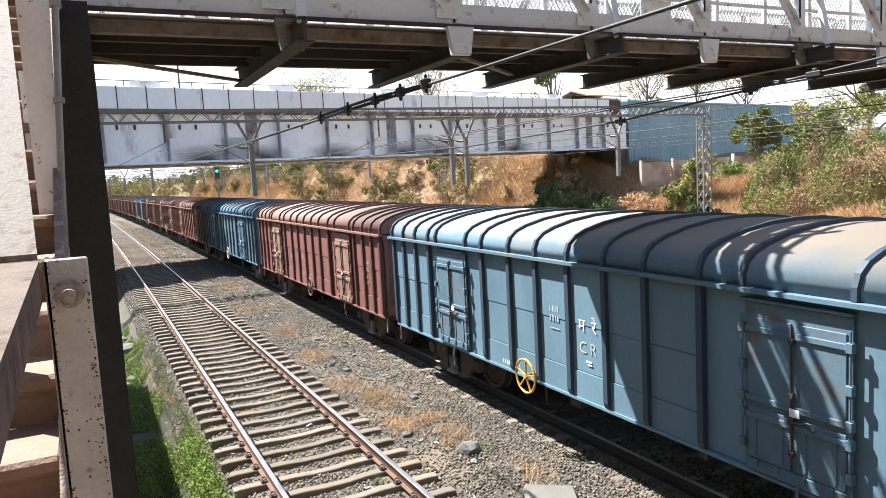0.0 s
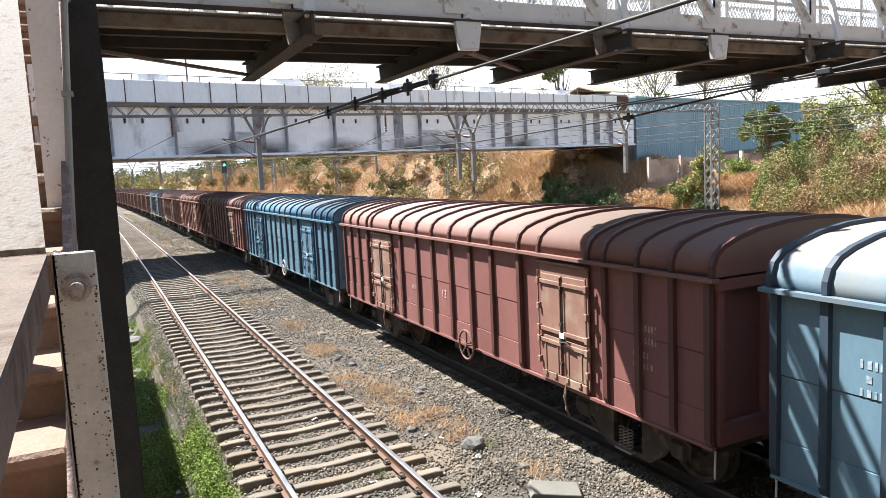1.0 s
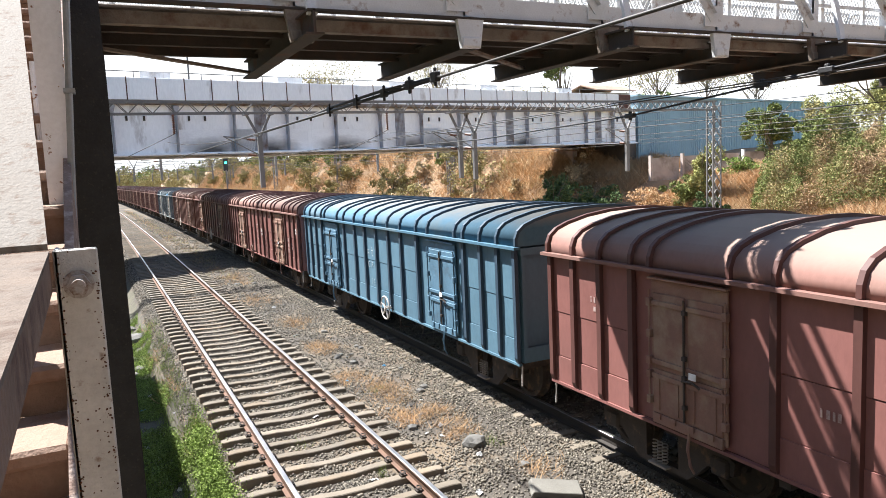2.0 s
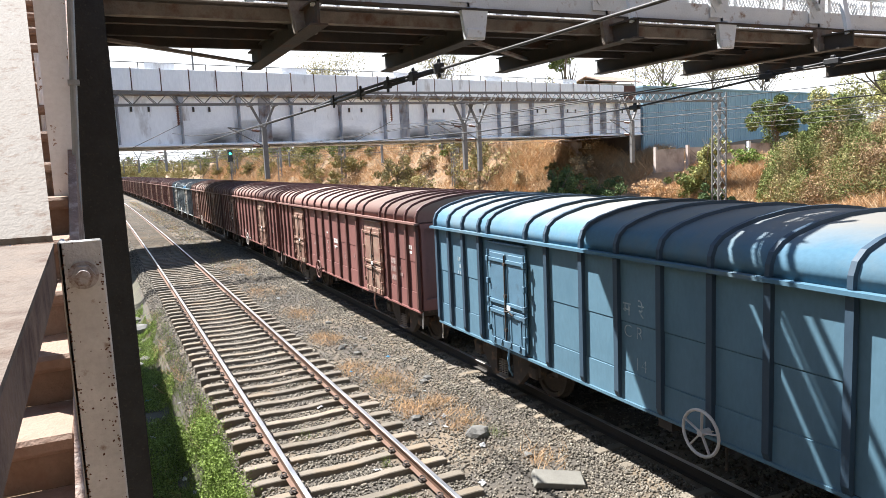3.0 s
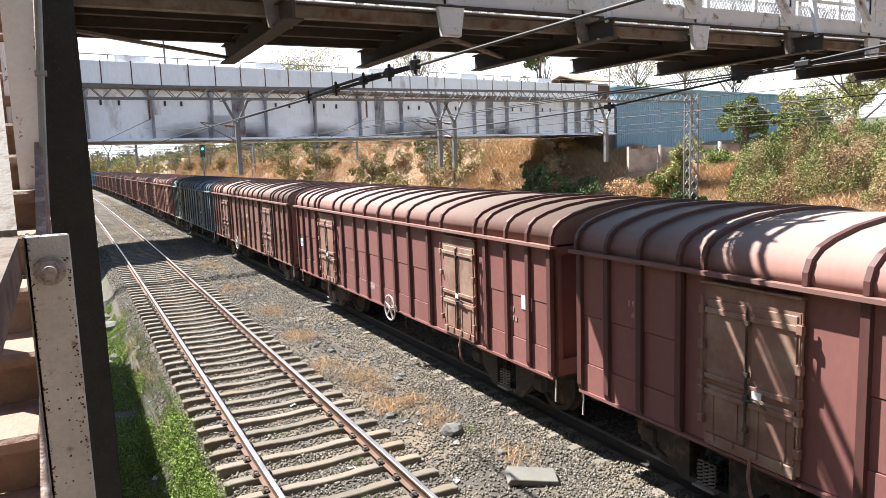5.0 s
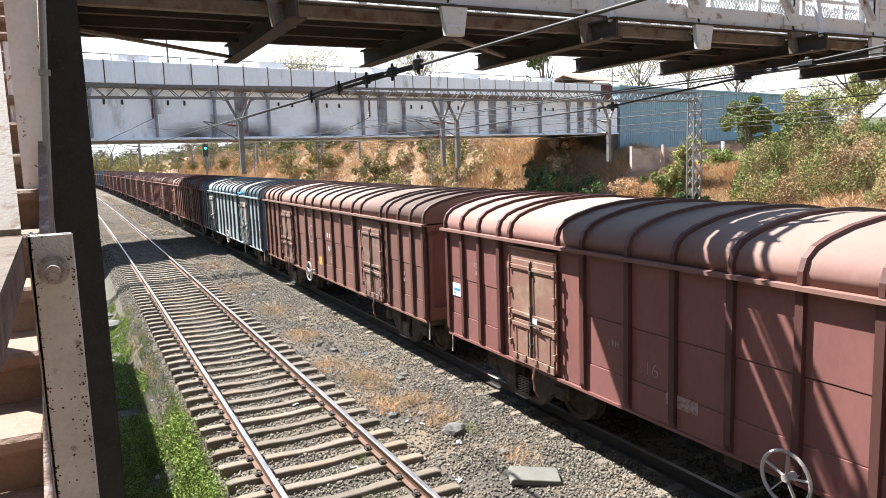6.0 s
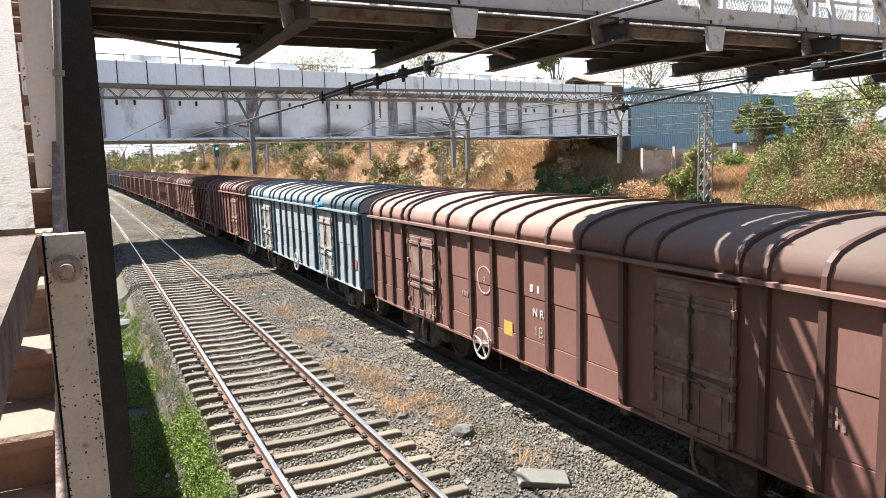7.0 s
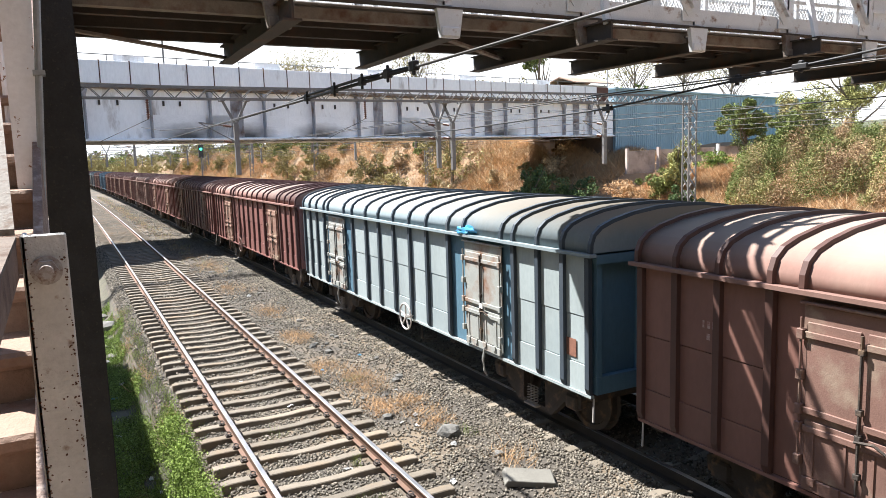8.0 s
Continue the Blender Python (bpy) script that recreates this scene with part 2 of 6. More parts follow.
# name: side, roof, door
PAINTS = {
    "red": (paint("oxide_red_wagon_paint", (0.205, 0.088, 0.078), (0.16, 0.078, 0.07)),
            paint("dusty_red_roof", (0.205, 0.108, 0.09), (0.235, 0.15, 0.125), 0.8, ((0.235, 0.175, 0.145), 3.08, 3.36)),
            mat("rust_streaked_red_door", (0.22, 0.12, 0.09), 0.7, scale=2, vary=0.25, dirt=(0.30, 0.22, 0.16), dirt_amount=0.55, dirt_scale=2.2)),
    "brown": (paint("faded_brown_wagon_paint", (0.18, 0.09, 0.072), (0.145, 0.08, 0.066)),
              paint("dusty_brown_roof", (0.19, 0.11, 0.09), (0.22, 0.15, 0.12), 0.8, ((0.235, 0.18, 0.145), 3.08, 3.36)),
              mat("rust_streaked_brown_door", (0.17, 0.095, 0.075), 0.7, scale=2, vary=0.25, dirt=(0.26, 0.2, 0.15), dirt_amount=0.4, dirt_scale=2.2)),
    "blue": (paint("blue_wagon_paint", (0.115, 0.195, 0.25), (0.09, 0.155, 0.205)),
             mat("dusty_blue_roof", (0.10, 0.165, 0.215), 0.8, spec=0.2, scale=0.6, vary=0.2, bump=0.08, fine=18, dirt=(0.16, 0.17, 0.17), dirt_amount=0.5, dirt_scale=0.8, settle=((0.275, 0.235, 0.19), 3.12, 3.36)),
             mat("peeling_blue_door", (0.085, 0.145, 0.19), 0.65, scale=2, vary=0.4, dirt=(0.105, 0.06, 0.042), dirt_amount=0.42, dirt_scale=2.0)),
    "deep": (paint("deep_blue_wagon_paint", (0.09, 0.172, 0.232), (0.07, 0.14, 0.195)),
             mat("deep_blue_dusty_roof", (0.07, 0.15, 0.215), 0.8, spec=0.2, scale=0.6, vary=0.2, bump=0.08, fine=18, dirt=(0.11, 0.16, 0.19), dirt_amount=0.5, dirt_scale=0.8, settle=((0.205, 0.2, 0.185), 3.22, 3.44)),
             mat("grimy_deep_blue_door", (0.075, 0.15, 0.215), 0.6, scale=2, vary=0.3, dirt=(0.05, 0.08, 0.11), dirt_amount=0.2, dirt_scale=2.2)),
    "pale": (paint("pale_blue_grey_wagon_paint", (0.30, 0.345, 0.35), (0.25, 0.3, 0.315)),
             paint("dusty_pale_roof", (0.2, 0.245, 0.265), (0.235, 0.245, 0.245), 0.8, ((0.28, 0.255, 0.215), 3.1, 3.38)),
             mat("rust_stained_pale_door", (0.30, 0.31, 0.29), 0.7, scale=2, vary=0.25, dirt=(0.2, 0.11, 0.07), dirt_amount=0.5, dirt_scale=2.0)),
}
# stiffening ribs get a much darker colour, on the sides and over the roof
RIB_DARK = {"red": paint("dark_red_rib", (0.085, 0.036, 0.031), (0.12, 0.06, 0.05)), "brown": paint("dark_brown_rib", (0.08, 0.04, 0.033), (0.115, 0.068, 0.055)),
             "blue": paint("dark_blue_rib", (0.034, 0.054, 0.078), (0.06, 0.078, 0.095)), "deep": paint("navy_rib", (0.034, 0.06, 0.09), (0.05, 0.082, 0.115)),
             "pale": paint("dark_slate_rib", (0.042, 0.055, 0.07), (0.07, 0.08, 0.09))}
M_PEEL = mat("bare_rust_patch", (0.2, 0.09, 0.06), 0.9, scale=8, vary=0.4)

# ---- mesh helpers ----


def farther(k):
    """Enlarges a part of the plan about the place where the camera stands."""
    return Matrix.Translation(EYE) @ Matrix.Scale(k, 4) @ Matrix.Translation(-Vector(EYE))


BEND = -1.0e-4


def bend(y):
    """Sideways drift of the curved line at a distance along it."""
    if y < 0:
        return 0.0
    return BEND * y * y if y < 260 else BEND * 260 * 260 + 2 * BEND * 260 * (y - 260)


def bend_turn(y):
    """Heading of the curved line, degrees."""
    return -math.degrees(math.atan(2 * BEND * min(max(y, 0), 260)))


def mesh_from(name, bm, material=None):
    me = bpy.data.meshes.new(name)
    bm.to_mesh(me)
    bm.free()
    for m in (material if isinstance(material, (list, tuple)) else [material]):
        me.materials.append(m)
    return me


def part(name, bm, material, parent=None, label="", m=None, smooth=False):
    """One mesh object out of a bmesh (or a ready mesh) under a thing."""
    me = bm if isinstance(bm, bpy.types.Mesh) else mesh_from(name, bm, material)
    if smooth:
        for p in me.polygons:
            p.use_smooth = True
    ob = new(name, me)
    ob.parent = parent
    if m is not None:
        ob.matrix_basis = m
    if label:
        ob["label"] = label
    return ob


def empty(name, m=None):
    ob = new(name)
    ob.empty_display_size = 0.2
    if m is not None:
        ob.matrix_basis = m
    return ob


def box(bm, x0, x1, y0, y1, z0, z1, m=None, bevel=0.0):
    v = [bm.verts.new(p) for p in ((x0, y0, z0), (x1, y0, z0), (x1, y1, z0), (x0, y1, z0), (x0, y0, z1), (x1, y0, z1), (x1, y1, z1), (x0, y1, z1))]
    f = [bm.faces.new([v[i] for i in q]) for q in ((3, 2, 1, 0), (4, 5, 6, 7), (0, 1, 5, 4), (1, 2, 6, 5), (2, 3, 7, 6), (3, 0, 4, 7))]
    if bevel:
        edges = {e for q in f for e in q.edges}
        r = bmesh.ops.bevel(bm, geom=list(edges), offset=bevel, segments=1, affect="EDGES")
        v = list({w for q in r["faces"] for w in q.verts} | {w for w in v if w.is_valid})
    if m is not None:
        bmesh.ops.transform(bm, matrix=m, verts=[w for w in v if w.is_valid])
    return bm


def boxes(*rows, bevel=0.0):
    bm = bmesh.new()
    for r in rows:
        box(bm, *r, bevel=bevel)
    return bm


def bar(bm, a, b, w, h=None, up=(0, 0, 1)):
    """A square bar from a to b."""
    a, b = Vector(a), Vector(b)
    h = h or w
    d = (b - a)
    n = d.normalized()
    s = n.cross(Vector(up))
    if s.length < 1e-4:
        s = n.cross(Vector((0, 1, 0)))
    s.normalize()
    u = s.cross(n)
    c = [s * w / 2 + u * h / 2, -s * w / 2 + u * h / 2, -s * w / 2 - u * h / 2, s * w / 2 - u * h / 2]
    va = [bm.verts.new(a + k) for k in c]
    vb = [bm.verts.new(b + k) for k in c]
    for i in range(4):
        j = (i + 1) % 4
        bm.faces.new((va[i], va[j], vb[j], vb[i]))
    bm.faces.new(va[::-1])
    bm.faces.new(vb)
    return bm


def rod(bm, pts, r, n=8, cap=True):
    """A round rod through points; r may be one radius or one for each point."""
    pts = [Vector(p) for p in pts]
    rr = r if isinstance(r, (list, tuple)) else [r] * len(pts)
    rings = []
    for i, p in enumerate(pts):
        d = (pts[min(i + 1, len(pts) - 1)] - pts[max(i - 1, 0)]).normalized()
        s = d.cross(Vector((0, 0, 1)))
        if s.length < 1e-3:
            s = d.cross(Vector((1, 0, 0)))
        s.normalize()
        u = s.cross(d)
        rings.append([bm.verts.new(p + (s * math.cos(a) + u * math.sin(a)) * rr[i]) for a in (2 * math.pi * k / n for k in range(n))])
    for p, q in zip(rings, rings[1:]):
        for k in range(n):
            bm.faces.new((p[k], q[k], q[(k + 1) % n], p[(k + 1) % n]))
    if cap:
        bm.faces.new(rings[0])
        bm.faces.new(rings[-1][::-1])
    return bm


def prism(bm, profile, y0, y1, axis="y"):
    """Sweeps a closed profile of (a, b) pairs along y (a = x, b = z) or x (a = y, b = z)."""
    def at(p, t):
        return (p[0], t, p[1]) if axis == "y" else (t, p[0], p[1])
    a = [bm.verts.new(at(p, y0)) for p in profile]
    b = [bm.verts.new(at(p, y1)) for p in profile]
    n = len(profile)
    for i in range(n):
        bm.faces.new((a[i], a[(i + 1) % n], b[(i + 1) % n], b[i]))
    bm.faces.new(a[::-1])
    bm.faces.new(b)
    bmesh.ops.recalc_face_normals(bm, faces=bm.faces)
    return bm


def mesh_numpy(name, verts, faces, material):
    """A mesh from arrays: verts (n, 3) and faces (m, 3 or 4)."""
    me = bpy.data.meshes.new(name)
    verts, faces = np.asarray(verts, np.float32), np.asarray(faces, np.int32)
    k = faces.shape[1]
    me.vertices.add(len(verts))
    me.vertices.foreach_set("co", verts.ravel())
    me.loops.add(faces.size)
    me.loops.foreach_set("vertex_index", faces.ravel())
    me.polygons.add(len(faces))
    me.polygons.foreach_set("loop_start", np.arange(0, faces.size, k, dtype=np.int32))
    me.update(calc_edges=True)
    me.validate()
    me.materials.append(material)
    return me


RNG = np.random.default_rng(7)


def leaf_cloud(name, centres, sizes, material, droop=0.0, shape=1.9):
    """Small pointed leaves, one quad each, turned at random."""
    c = np.asarray(centres, float)
    n = len(c)
    d = RNG.normal(size=(n, 3))
    d[:, 2] -= droop
    d /= np.linalg.norm(d, axis=1, keepdims=True)
    s = np.cross(d, RNG.normal(size=(n, 3)))
    s /= np.linalg.norm(s, axis=1, keepdims=True) + 1e-9
    sz = np.broadcast_to(np.asarray(sizes, float), (n,))[:, None]
    v = np.stack([c - d * sz * shape / 2, c + s * sz / 2, c + d * sz * shape / 2, c - s * sz / 2], 1).reshape(-1, 3)
    f = np.arange(4 * n).reshape(n, 4)
    return mesh_numpy(name, v, f, material)


def blades(name, feet, heights, material, lean=0.35, width=0.03, per=6, spread=0.12):
    """Tufts of narrow grass blades, one triangle each."""
    feet = np.repeat(np.asarray(feet, float), per, 0)
    h = np.repeat(np.asarray(heights, float), per) * RNG.uniform(0.5, 1.1, len(feet))
    feet = feet + np.c_[RNG.normal(0, spread, (len(feet), 2)), np.zeros(len(feet))]
    a = RNG.uniform(0, 2 * np.pi, len(feet))
    side = np.c_[np.cos(a), np.sin(a), np.zeros(len(a))] * (width * h / 0.5)[:, None]
    b = RNG.uniform(0, 2 * np.pi, len(feet))
    tip = feet + np.c_[np.cos(b) * lean * h, np.sin(b) * lean * h, h]
    v = np.stack([feet - side, feet + side, tip], 1).reshape(-1, 3)
    return mesh_numpy(name, v, np.arange(len(v)).reshape(-1, 3), material)


def clumps(centre, radii, n, lumps=9):
    """Leaf positions on lumpy masses that fill an uneven crown with gaps."""
    c, r = np.array(centre, float), np.array(radii, float)
    d = RNG.normal(size=(lumps, 3))
    d /= np.linalg.norm(d, axis=1, keepdims=True)
    mid = c + d * r * RNG.uniform(0.1, 1.25, (lumps, 1)) * RNG.uniform(0.6, 1.2, (lumps, 3))
    size = RNG.uniform(0.12, 0.34, lumps)
    k = RNG.integers(0, lumps, n)
    e = RNG.normal(size=(n, 3))
    e /= np.linalg.norm(e, axis=1, keepdims=True)
    return mid[k] + e * r * (size[k] * RNG.uniform(0.55, 1.05, n))[:, None]


def letters(text, size, material, parent, m, name="lettering", label="", thick=0.0015, thin=0.0):
    """Raised lettering in the built-in font."""
    cu = bpy.data.curves.new("lettering", "FONT")
    cu.body, cu.size, cu.align_x, cu.align_y, cu.extrude = text, size, "CENTER", "CENTER", thick
    cu.offset = -thin
    tmp = bpy.data.objects.new("lettering", cu)
    me = bpy.data.meshes.new_from_object(tmp)
    bpy.data.objects.remove(tmp)
    bpy.data.curves.remove(cu)
    me.materials.clear()
    me.materials.append(material)
    return part(name, me, None, parent, label, m)


# ---- ground ----


def smooth_step(a, b, x):
    t = min(1.0, max(0.0, (x - a) / (b - a)))
    return t * t * (3 - 2 * t)


def ground_z(x, y):
    """Height of the ground at a place measured square to the line."""
    z = -0.225 - 0.02 * smooth_step(1.7, 1.3, abs(x)) - 0.07 * smooth_step(-1.1, -1.4, x) * smooth_step(30, 16, y)
    z -= 0.55 * smooth_step(-1.5, -2.2, x)                       # shoulder down to the drain
    z += 0.25 * smooth_step(-3.0, -5.0, x)
    z -= 0.12 * smooth_step(6.3, 7.4, x)
    crest = 3.2 + 3.2 * smooth_step(46, 60, y)
    toe = 32.5 - 5.5 * smooth_step(46, 57, y)
    z += (crest + 0.3) * smooth_step(toe, toe + 10.5, x)
    z += 7.0 * smooth_step(60, 300, x)
    z += 16.0 * smooth_step(-6.5, -20, x)                         # unseen bank, added on the stairs' side to block low skylight
    if x > toe - 1:
        z += 0.35 * noise.noise((x * 0.35, y * 0.35, 1.0)) + 0.5 * noise.noise((x * 0.09, y * 0.09, 5.0)) * smooth_step(toe, toe + 6, x)
    elif -2.2 < x < 6.6 and y < 60:
        z += 0.035 * noise.noise((x * 1.7, y * 1.7, 0.0))
        z += 0.10 * max(0.0, noise.noise((x * 0.9, y * 0.5, 9.0))) * smooth_step(1.5, 2.0, x) * smooth_step(3.3, 2.8, x)
    else:
        z += 0.06 * noise.noise((x * 0.6, y * 0.6, 2.0))
    return z


def build_ground():
    xs = [-900, -400, -160, -80, -45, -30, -20, -17, -14, -12, -10, -8, -6, -4.5, -3.6]
    xs += [-3.0 + 0.14 * i for i in range(70)] + [6.8 + 1.3 * i for i in range(19)] + [31 + 0.55 * i for i in range(30)]
    xs += [48, 50, 53, 57, 62, 70, 80, 100, 140, 200, 300, 500, 900]
    ys = [-900, -300, -120, -60, -30, -15, -8, -4, 0, 2, 3.5] + [4.5 + 0.3 * i for i in range(92)] + [32 + 0.8 * i for i in range(60)]
    ys += [80 + 3 * i for i in range(30)] + [172 + 10 * i for i in range(14)] + [330, 400, 500, 700, 1000, 1500, 2500]
    v = [(x + bend(y), y, ground_z(x, y)) for y in ys for x in xs]
    n = len(xs)
    f = [(j * n + i, j * n + i + 1, (j + 1) * n + i + 1, (j + 1) * n + i) for j in range(len(ys) - 1) for i in range(n - 1)]
    me = mesh_numpy("ground", v, f, M_BALLAST)
    for m in (M_DIRT, M_SLOPE, M_FIELD, M_MUD):
        me.materials.append(m)
    kinds = np.zeros(len(f), np.int32)
    for k, q in enumerate(f):
        j, i = divmod(q[0], n)
        x, y = (xs[i] + xs[i + 1]) / 2, (ys[j] + ys[j + 1]) / 2
        w = 0.3 * noise.noise((x, y * 0.6, 3.0))
        if x < -7 or x > 60:
            kinds[k] = 3
        elif x > 31:
            kinds[k] = 2
        elif x < -1.85 + w:
            kinds[k] = 4 if x > -4 else 1
        elif x > 7:
            kinds[k] = 1
    me.polygons.foreach_set("material_index", kinds)
    me.polygons.foreach_set("use_smooth", np.ones(len(f), bool))
    ob = new("ground", me)
    tagged(ob, "grey ballast bed, damp lineside drain and dry orange cutting slope", "ground", kind="structure")


build_ground()


def build_ballast():
    """Loose crushed stones over the bed, the nearest part of the line."""
    n = 150000
    y = np.where(RNG.uniform(0, 1, n) < 0.85, 5.0 + 41.0 * RNG.uniform(0, 1, n) ** 1.75, RNG.uniform(38, 92, n))
    x = RNG.uniform(-1.8, 3.9, n)
    x = np.where(RNG.uniform(0, 1, n) < 0.12, RNG.uniform(3.9, 6.6, n), x)
    keep = ~((np.abs(np.abs(x) - 0.838) < 0.1) | (np.abs(np.abs(x - 4.848) - 0.838) < 0.1))
    dirt = np.array([noise.noise((a * 0.8, b * 0.45, 12.0)) for a, b in zip(x, y)])
    keep &= ~((x > 1.5) & (x < 3.0) & (dirt > 0.02) & (RNG.uniform(0, 1, n) < 0.55))
    gap = np.abs(((y - 4.08) / SLEEPER_STEP + 0.5) % 1.0 - 0.5) * SLEEPER_STEP
    keep &= ~((np.abs(x) < 1.36) & (gap < 0.115) & (RNG.uniform(0, 1, n) < 0.94))
    x, y = x[keep], y[keep]
    n = len(x)
    z = np.array([ground_z(a, b) for a, b in zip(x, y)])
    s = RNG.uniform(0.011, 0.027, n) * (1 + 0.016 * y)
    base = np.array([(1, 0, 0), (-1, 0, 0), (0, 1, 0), (0, -1, 0), (0, 0, 1), (0, 0, -1)], float)
    v = base[None] * RNG.uniform(0.55, 1.2, (n, 6, 1)) + RNG.normal(0, 0.22, (n, 6, 3))
    q = RNG.normal(size=(n, 4))
    q /= np.linalg.norm(q, axis=1, keepdims=True)
    w, a, b, c = q.T
    rot = np.stack([1 - 2 * (b * b + c * c), 2 * (a * b - c * w), 2 * (a * c + b * w), 2 * (a * b + c * w), 1 - 2 * (a * a + c * c), 2 * (b * c - a * w),
                    2 * (a * c - b * w), 2 * (b * c + a * w), 1 - 2 * (a * a + b * b)], 1).reshape(n, 3, 3)
    v = np.einsum("nij,nkj->nki", rot, v) * s[:, None, None]
    v += np.stack([x + BEND * y * y, y, z + s * 0.35], 1)[:, None]
    tri = np.array([(0, 2, 4), (2, 1, 4), (1, 3, 4), (3, 0, 4), (2, 0, 5), (1, 2, 5), (3, 1, 5), (0, 3, 5)])
    f = (tri[None] + 6 * np.arange(n)[:, None, None]).reshape(-1, 3)
    ob = new("ballast", mesh_numpy("ballast", v.reshape(-1, 3), f, M_STONE))
    tagged(ob, "loose grey crushed stone ballast between and beside the rails", "ballast", kind="stuff")


# ---- track ----
RAIL = [(-0.068, -0.172), (0.068, -0.172), (0.068, -0.16), (0.012, -0.145), (0.012, -0.045), (0.036, -0.036), (0.036, -0.006), (0.028, 0.0),
        (-0.028, 0.0), (-0.036, -0.006), (-0.036, -0.036), (-0.012, -0.045), (-0.012, -0.145), (-0.068, -0.16)]


def rail_mesh(x, ys, head, side=M_RAIL_SIDE):
    bm = bmesh.new()
    rings = [[bm.verts.new((x + a + bend(y), y, b)) for a, b in RAIL] for y in ys]
    n = len(RAIL)
    for p, q in zip(rings, rings[1:]):
        for i in range(n):
            f = bm.faces.new((p[i], p[(i + 1) % n], q[(i + 1) % n], q[i]))
            f.material_index = 1 if i in (6, 7, 8) else 0
    bmesh.ops.recalc_face_normals(bm, faces=bm.faces)
    return mesh_from("rail", bm, [side, head])


SLEEPER_STEP = 0.575


def sleeper_mesh():
    bm = bmesh.new()
    rows = [(-1.375, 0.082, -0.165), (-1.25, 0.082, -0.155), (-0.45, 0.082, -0.165), (-0.2, 0.078, -0.185), (0.2, 0.078, -0.185), (0.45, 0.082, -0.165), (1.25, 0.082, -0.155), (1.375, 0.082, -0.165)]
    rings = [[bm.verts.new(p) for p in ((x, -w - 0.03, z - 0.2), (x, -w, z - 0.012), (x, -w + 0.012, z), (x, w - 0.012, z), (x, w, z - 0.012), (x, w + 0.03, z - 0.2))] for x, w, z in rows]
    for p, q in zip(rings, rings[1:]):
        for i in range(6):
            bm.faces.new((p[i], p[(i + 1) % 6], q[(i + 1) % 6], q[i]))
    bm.faces.new(rings[0])
    bm.faces.new(rings[-1][::-1])
    bmesh.ops.recalc_face_normals(bm, faces=bm.faces)
    return mesh_from("sleeper", bm, M_SLEEPER)


def clip_mesh():
    bm = bmesh.new()
    pts = [(0.0 + 0.035 * math.sin(a) + 0.02, 0.045 * math.cos(a), -0.13 + 0.03 * math.sin(a * 0.5)) for a in np.linspace(0.2, 5.6, 9)]
    rod(bm, pts, 0.011, 5)
    box(bm, -0.02, 0.07, -0.05, 0.05, -0.16, -0.135)
    return mesh_from("rail_clip", bm, M_CLIP)


def build_track(name, x0, near, far, label, clips=True, sunk=0.0):
    track = tagged(empty(name), label, "railway track", kind="structure")
    ys = [-30, 0] + [4 * i for i in range(1, 66)] + [280, 320, 380]
    for s in (-1, 1):
        part("rail", rail_mesh(x0 + s * 0.838, ys, M_RAIL_HEAD, M_RAIL_SHADE if sunk else M_RAIL_SIDE), None, track, "rail with polished running surface and rusty sides")
    count = int((far - near) / SLEEPER_STEP)
    for i in range(count):
        y = near + i * SLEEPER_STEP
        m = pose(x0 + bend(y), y, -sunk, 0, 0, bend_turn(y) + random.uniform(-0.6, 0.6))
        part("sleeper", SLEEPER, None, track, m=m)
        if clips and y < 26:
            for s in (-1, 1):
                for e in (-1, 1):
                    part("rail_clip", CLIP, None, track, m=m @ pose(s * 0.838 + e * 0.06, 0, 0, 0, 0, 0 if e > 0 else 180))
    return track


SLEEPER, CLIP = sleeper_mesh(), clip_mesh()
build_track("track_near", 0.0, 4.08, 105.0, "empty broad-gauge track on concrete sleepers in grey ballast")
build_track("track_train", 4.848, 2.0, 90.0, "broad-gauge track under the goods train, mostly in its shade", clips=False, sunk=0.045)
build_track("track_third", 10.1, 20.0, 20.1, "farther track behind the goods train", clips=False)
build_track("track_fourth", 14.7, 20.0, 20.1, "farther track behind the goods train", clips=False)

# ---- goods train ----
HALF = 6.60
DOOR = 3.71
RIBS = [0.0, 0.82, 1.6, 2.5, 4.68, 5.33, 5.94, 6.5]
ROOF_RIBS = [0.0, 0.82, 1.6, 2.5, 3.09, 4.33, 4.68, 5.33, 5.94, 6.56]
RIB_Y = sorted({s * v for v in RIBS for s in (-1, 1)})
ROOF = [(1.62, 2.93), (1.615, 3.05), (1.57, 3.16), (1.46, 3.25), (1.26, 3.325), (0.9, 3.41), (0.45, 3.465), (0.0, 3.48)]
ROOF = ROOF + [(-a, b) for a, b in ROOF[-2::-1]]


def rib_mesh(material):
    bm = bmesh.new()
    w0, w1, d = 0.052, 0.044, 0.06
    rings = []
    for z, dd in ((0.95, 0.03), (1.03, d), (2.86, d)):
        rings.append([bm.verts.new(p) for p in ((0, -w0, z), (-dd, -w1, z), (-dd, w1, z), (0, w0, z))])
    for p, q in zip(rings, rings[1:]):
        for i in range(4):
            bm.faces.new((p[i], p[(i + 1) % 4], q[(i + 1) % 4], q[i]))
    bm.faces.new(rings[0])
    bm.faces.new(rings[-1][::-1])
    bmesh.ops.recalc_face_normals(bm, faces=bm.faces)
    return mesh_from("side_rib", bm, material)


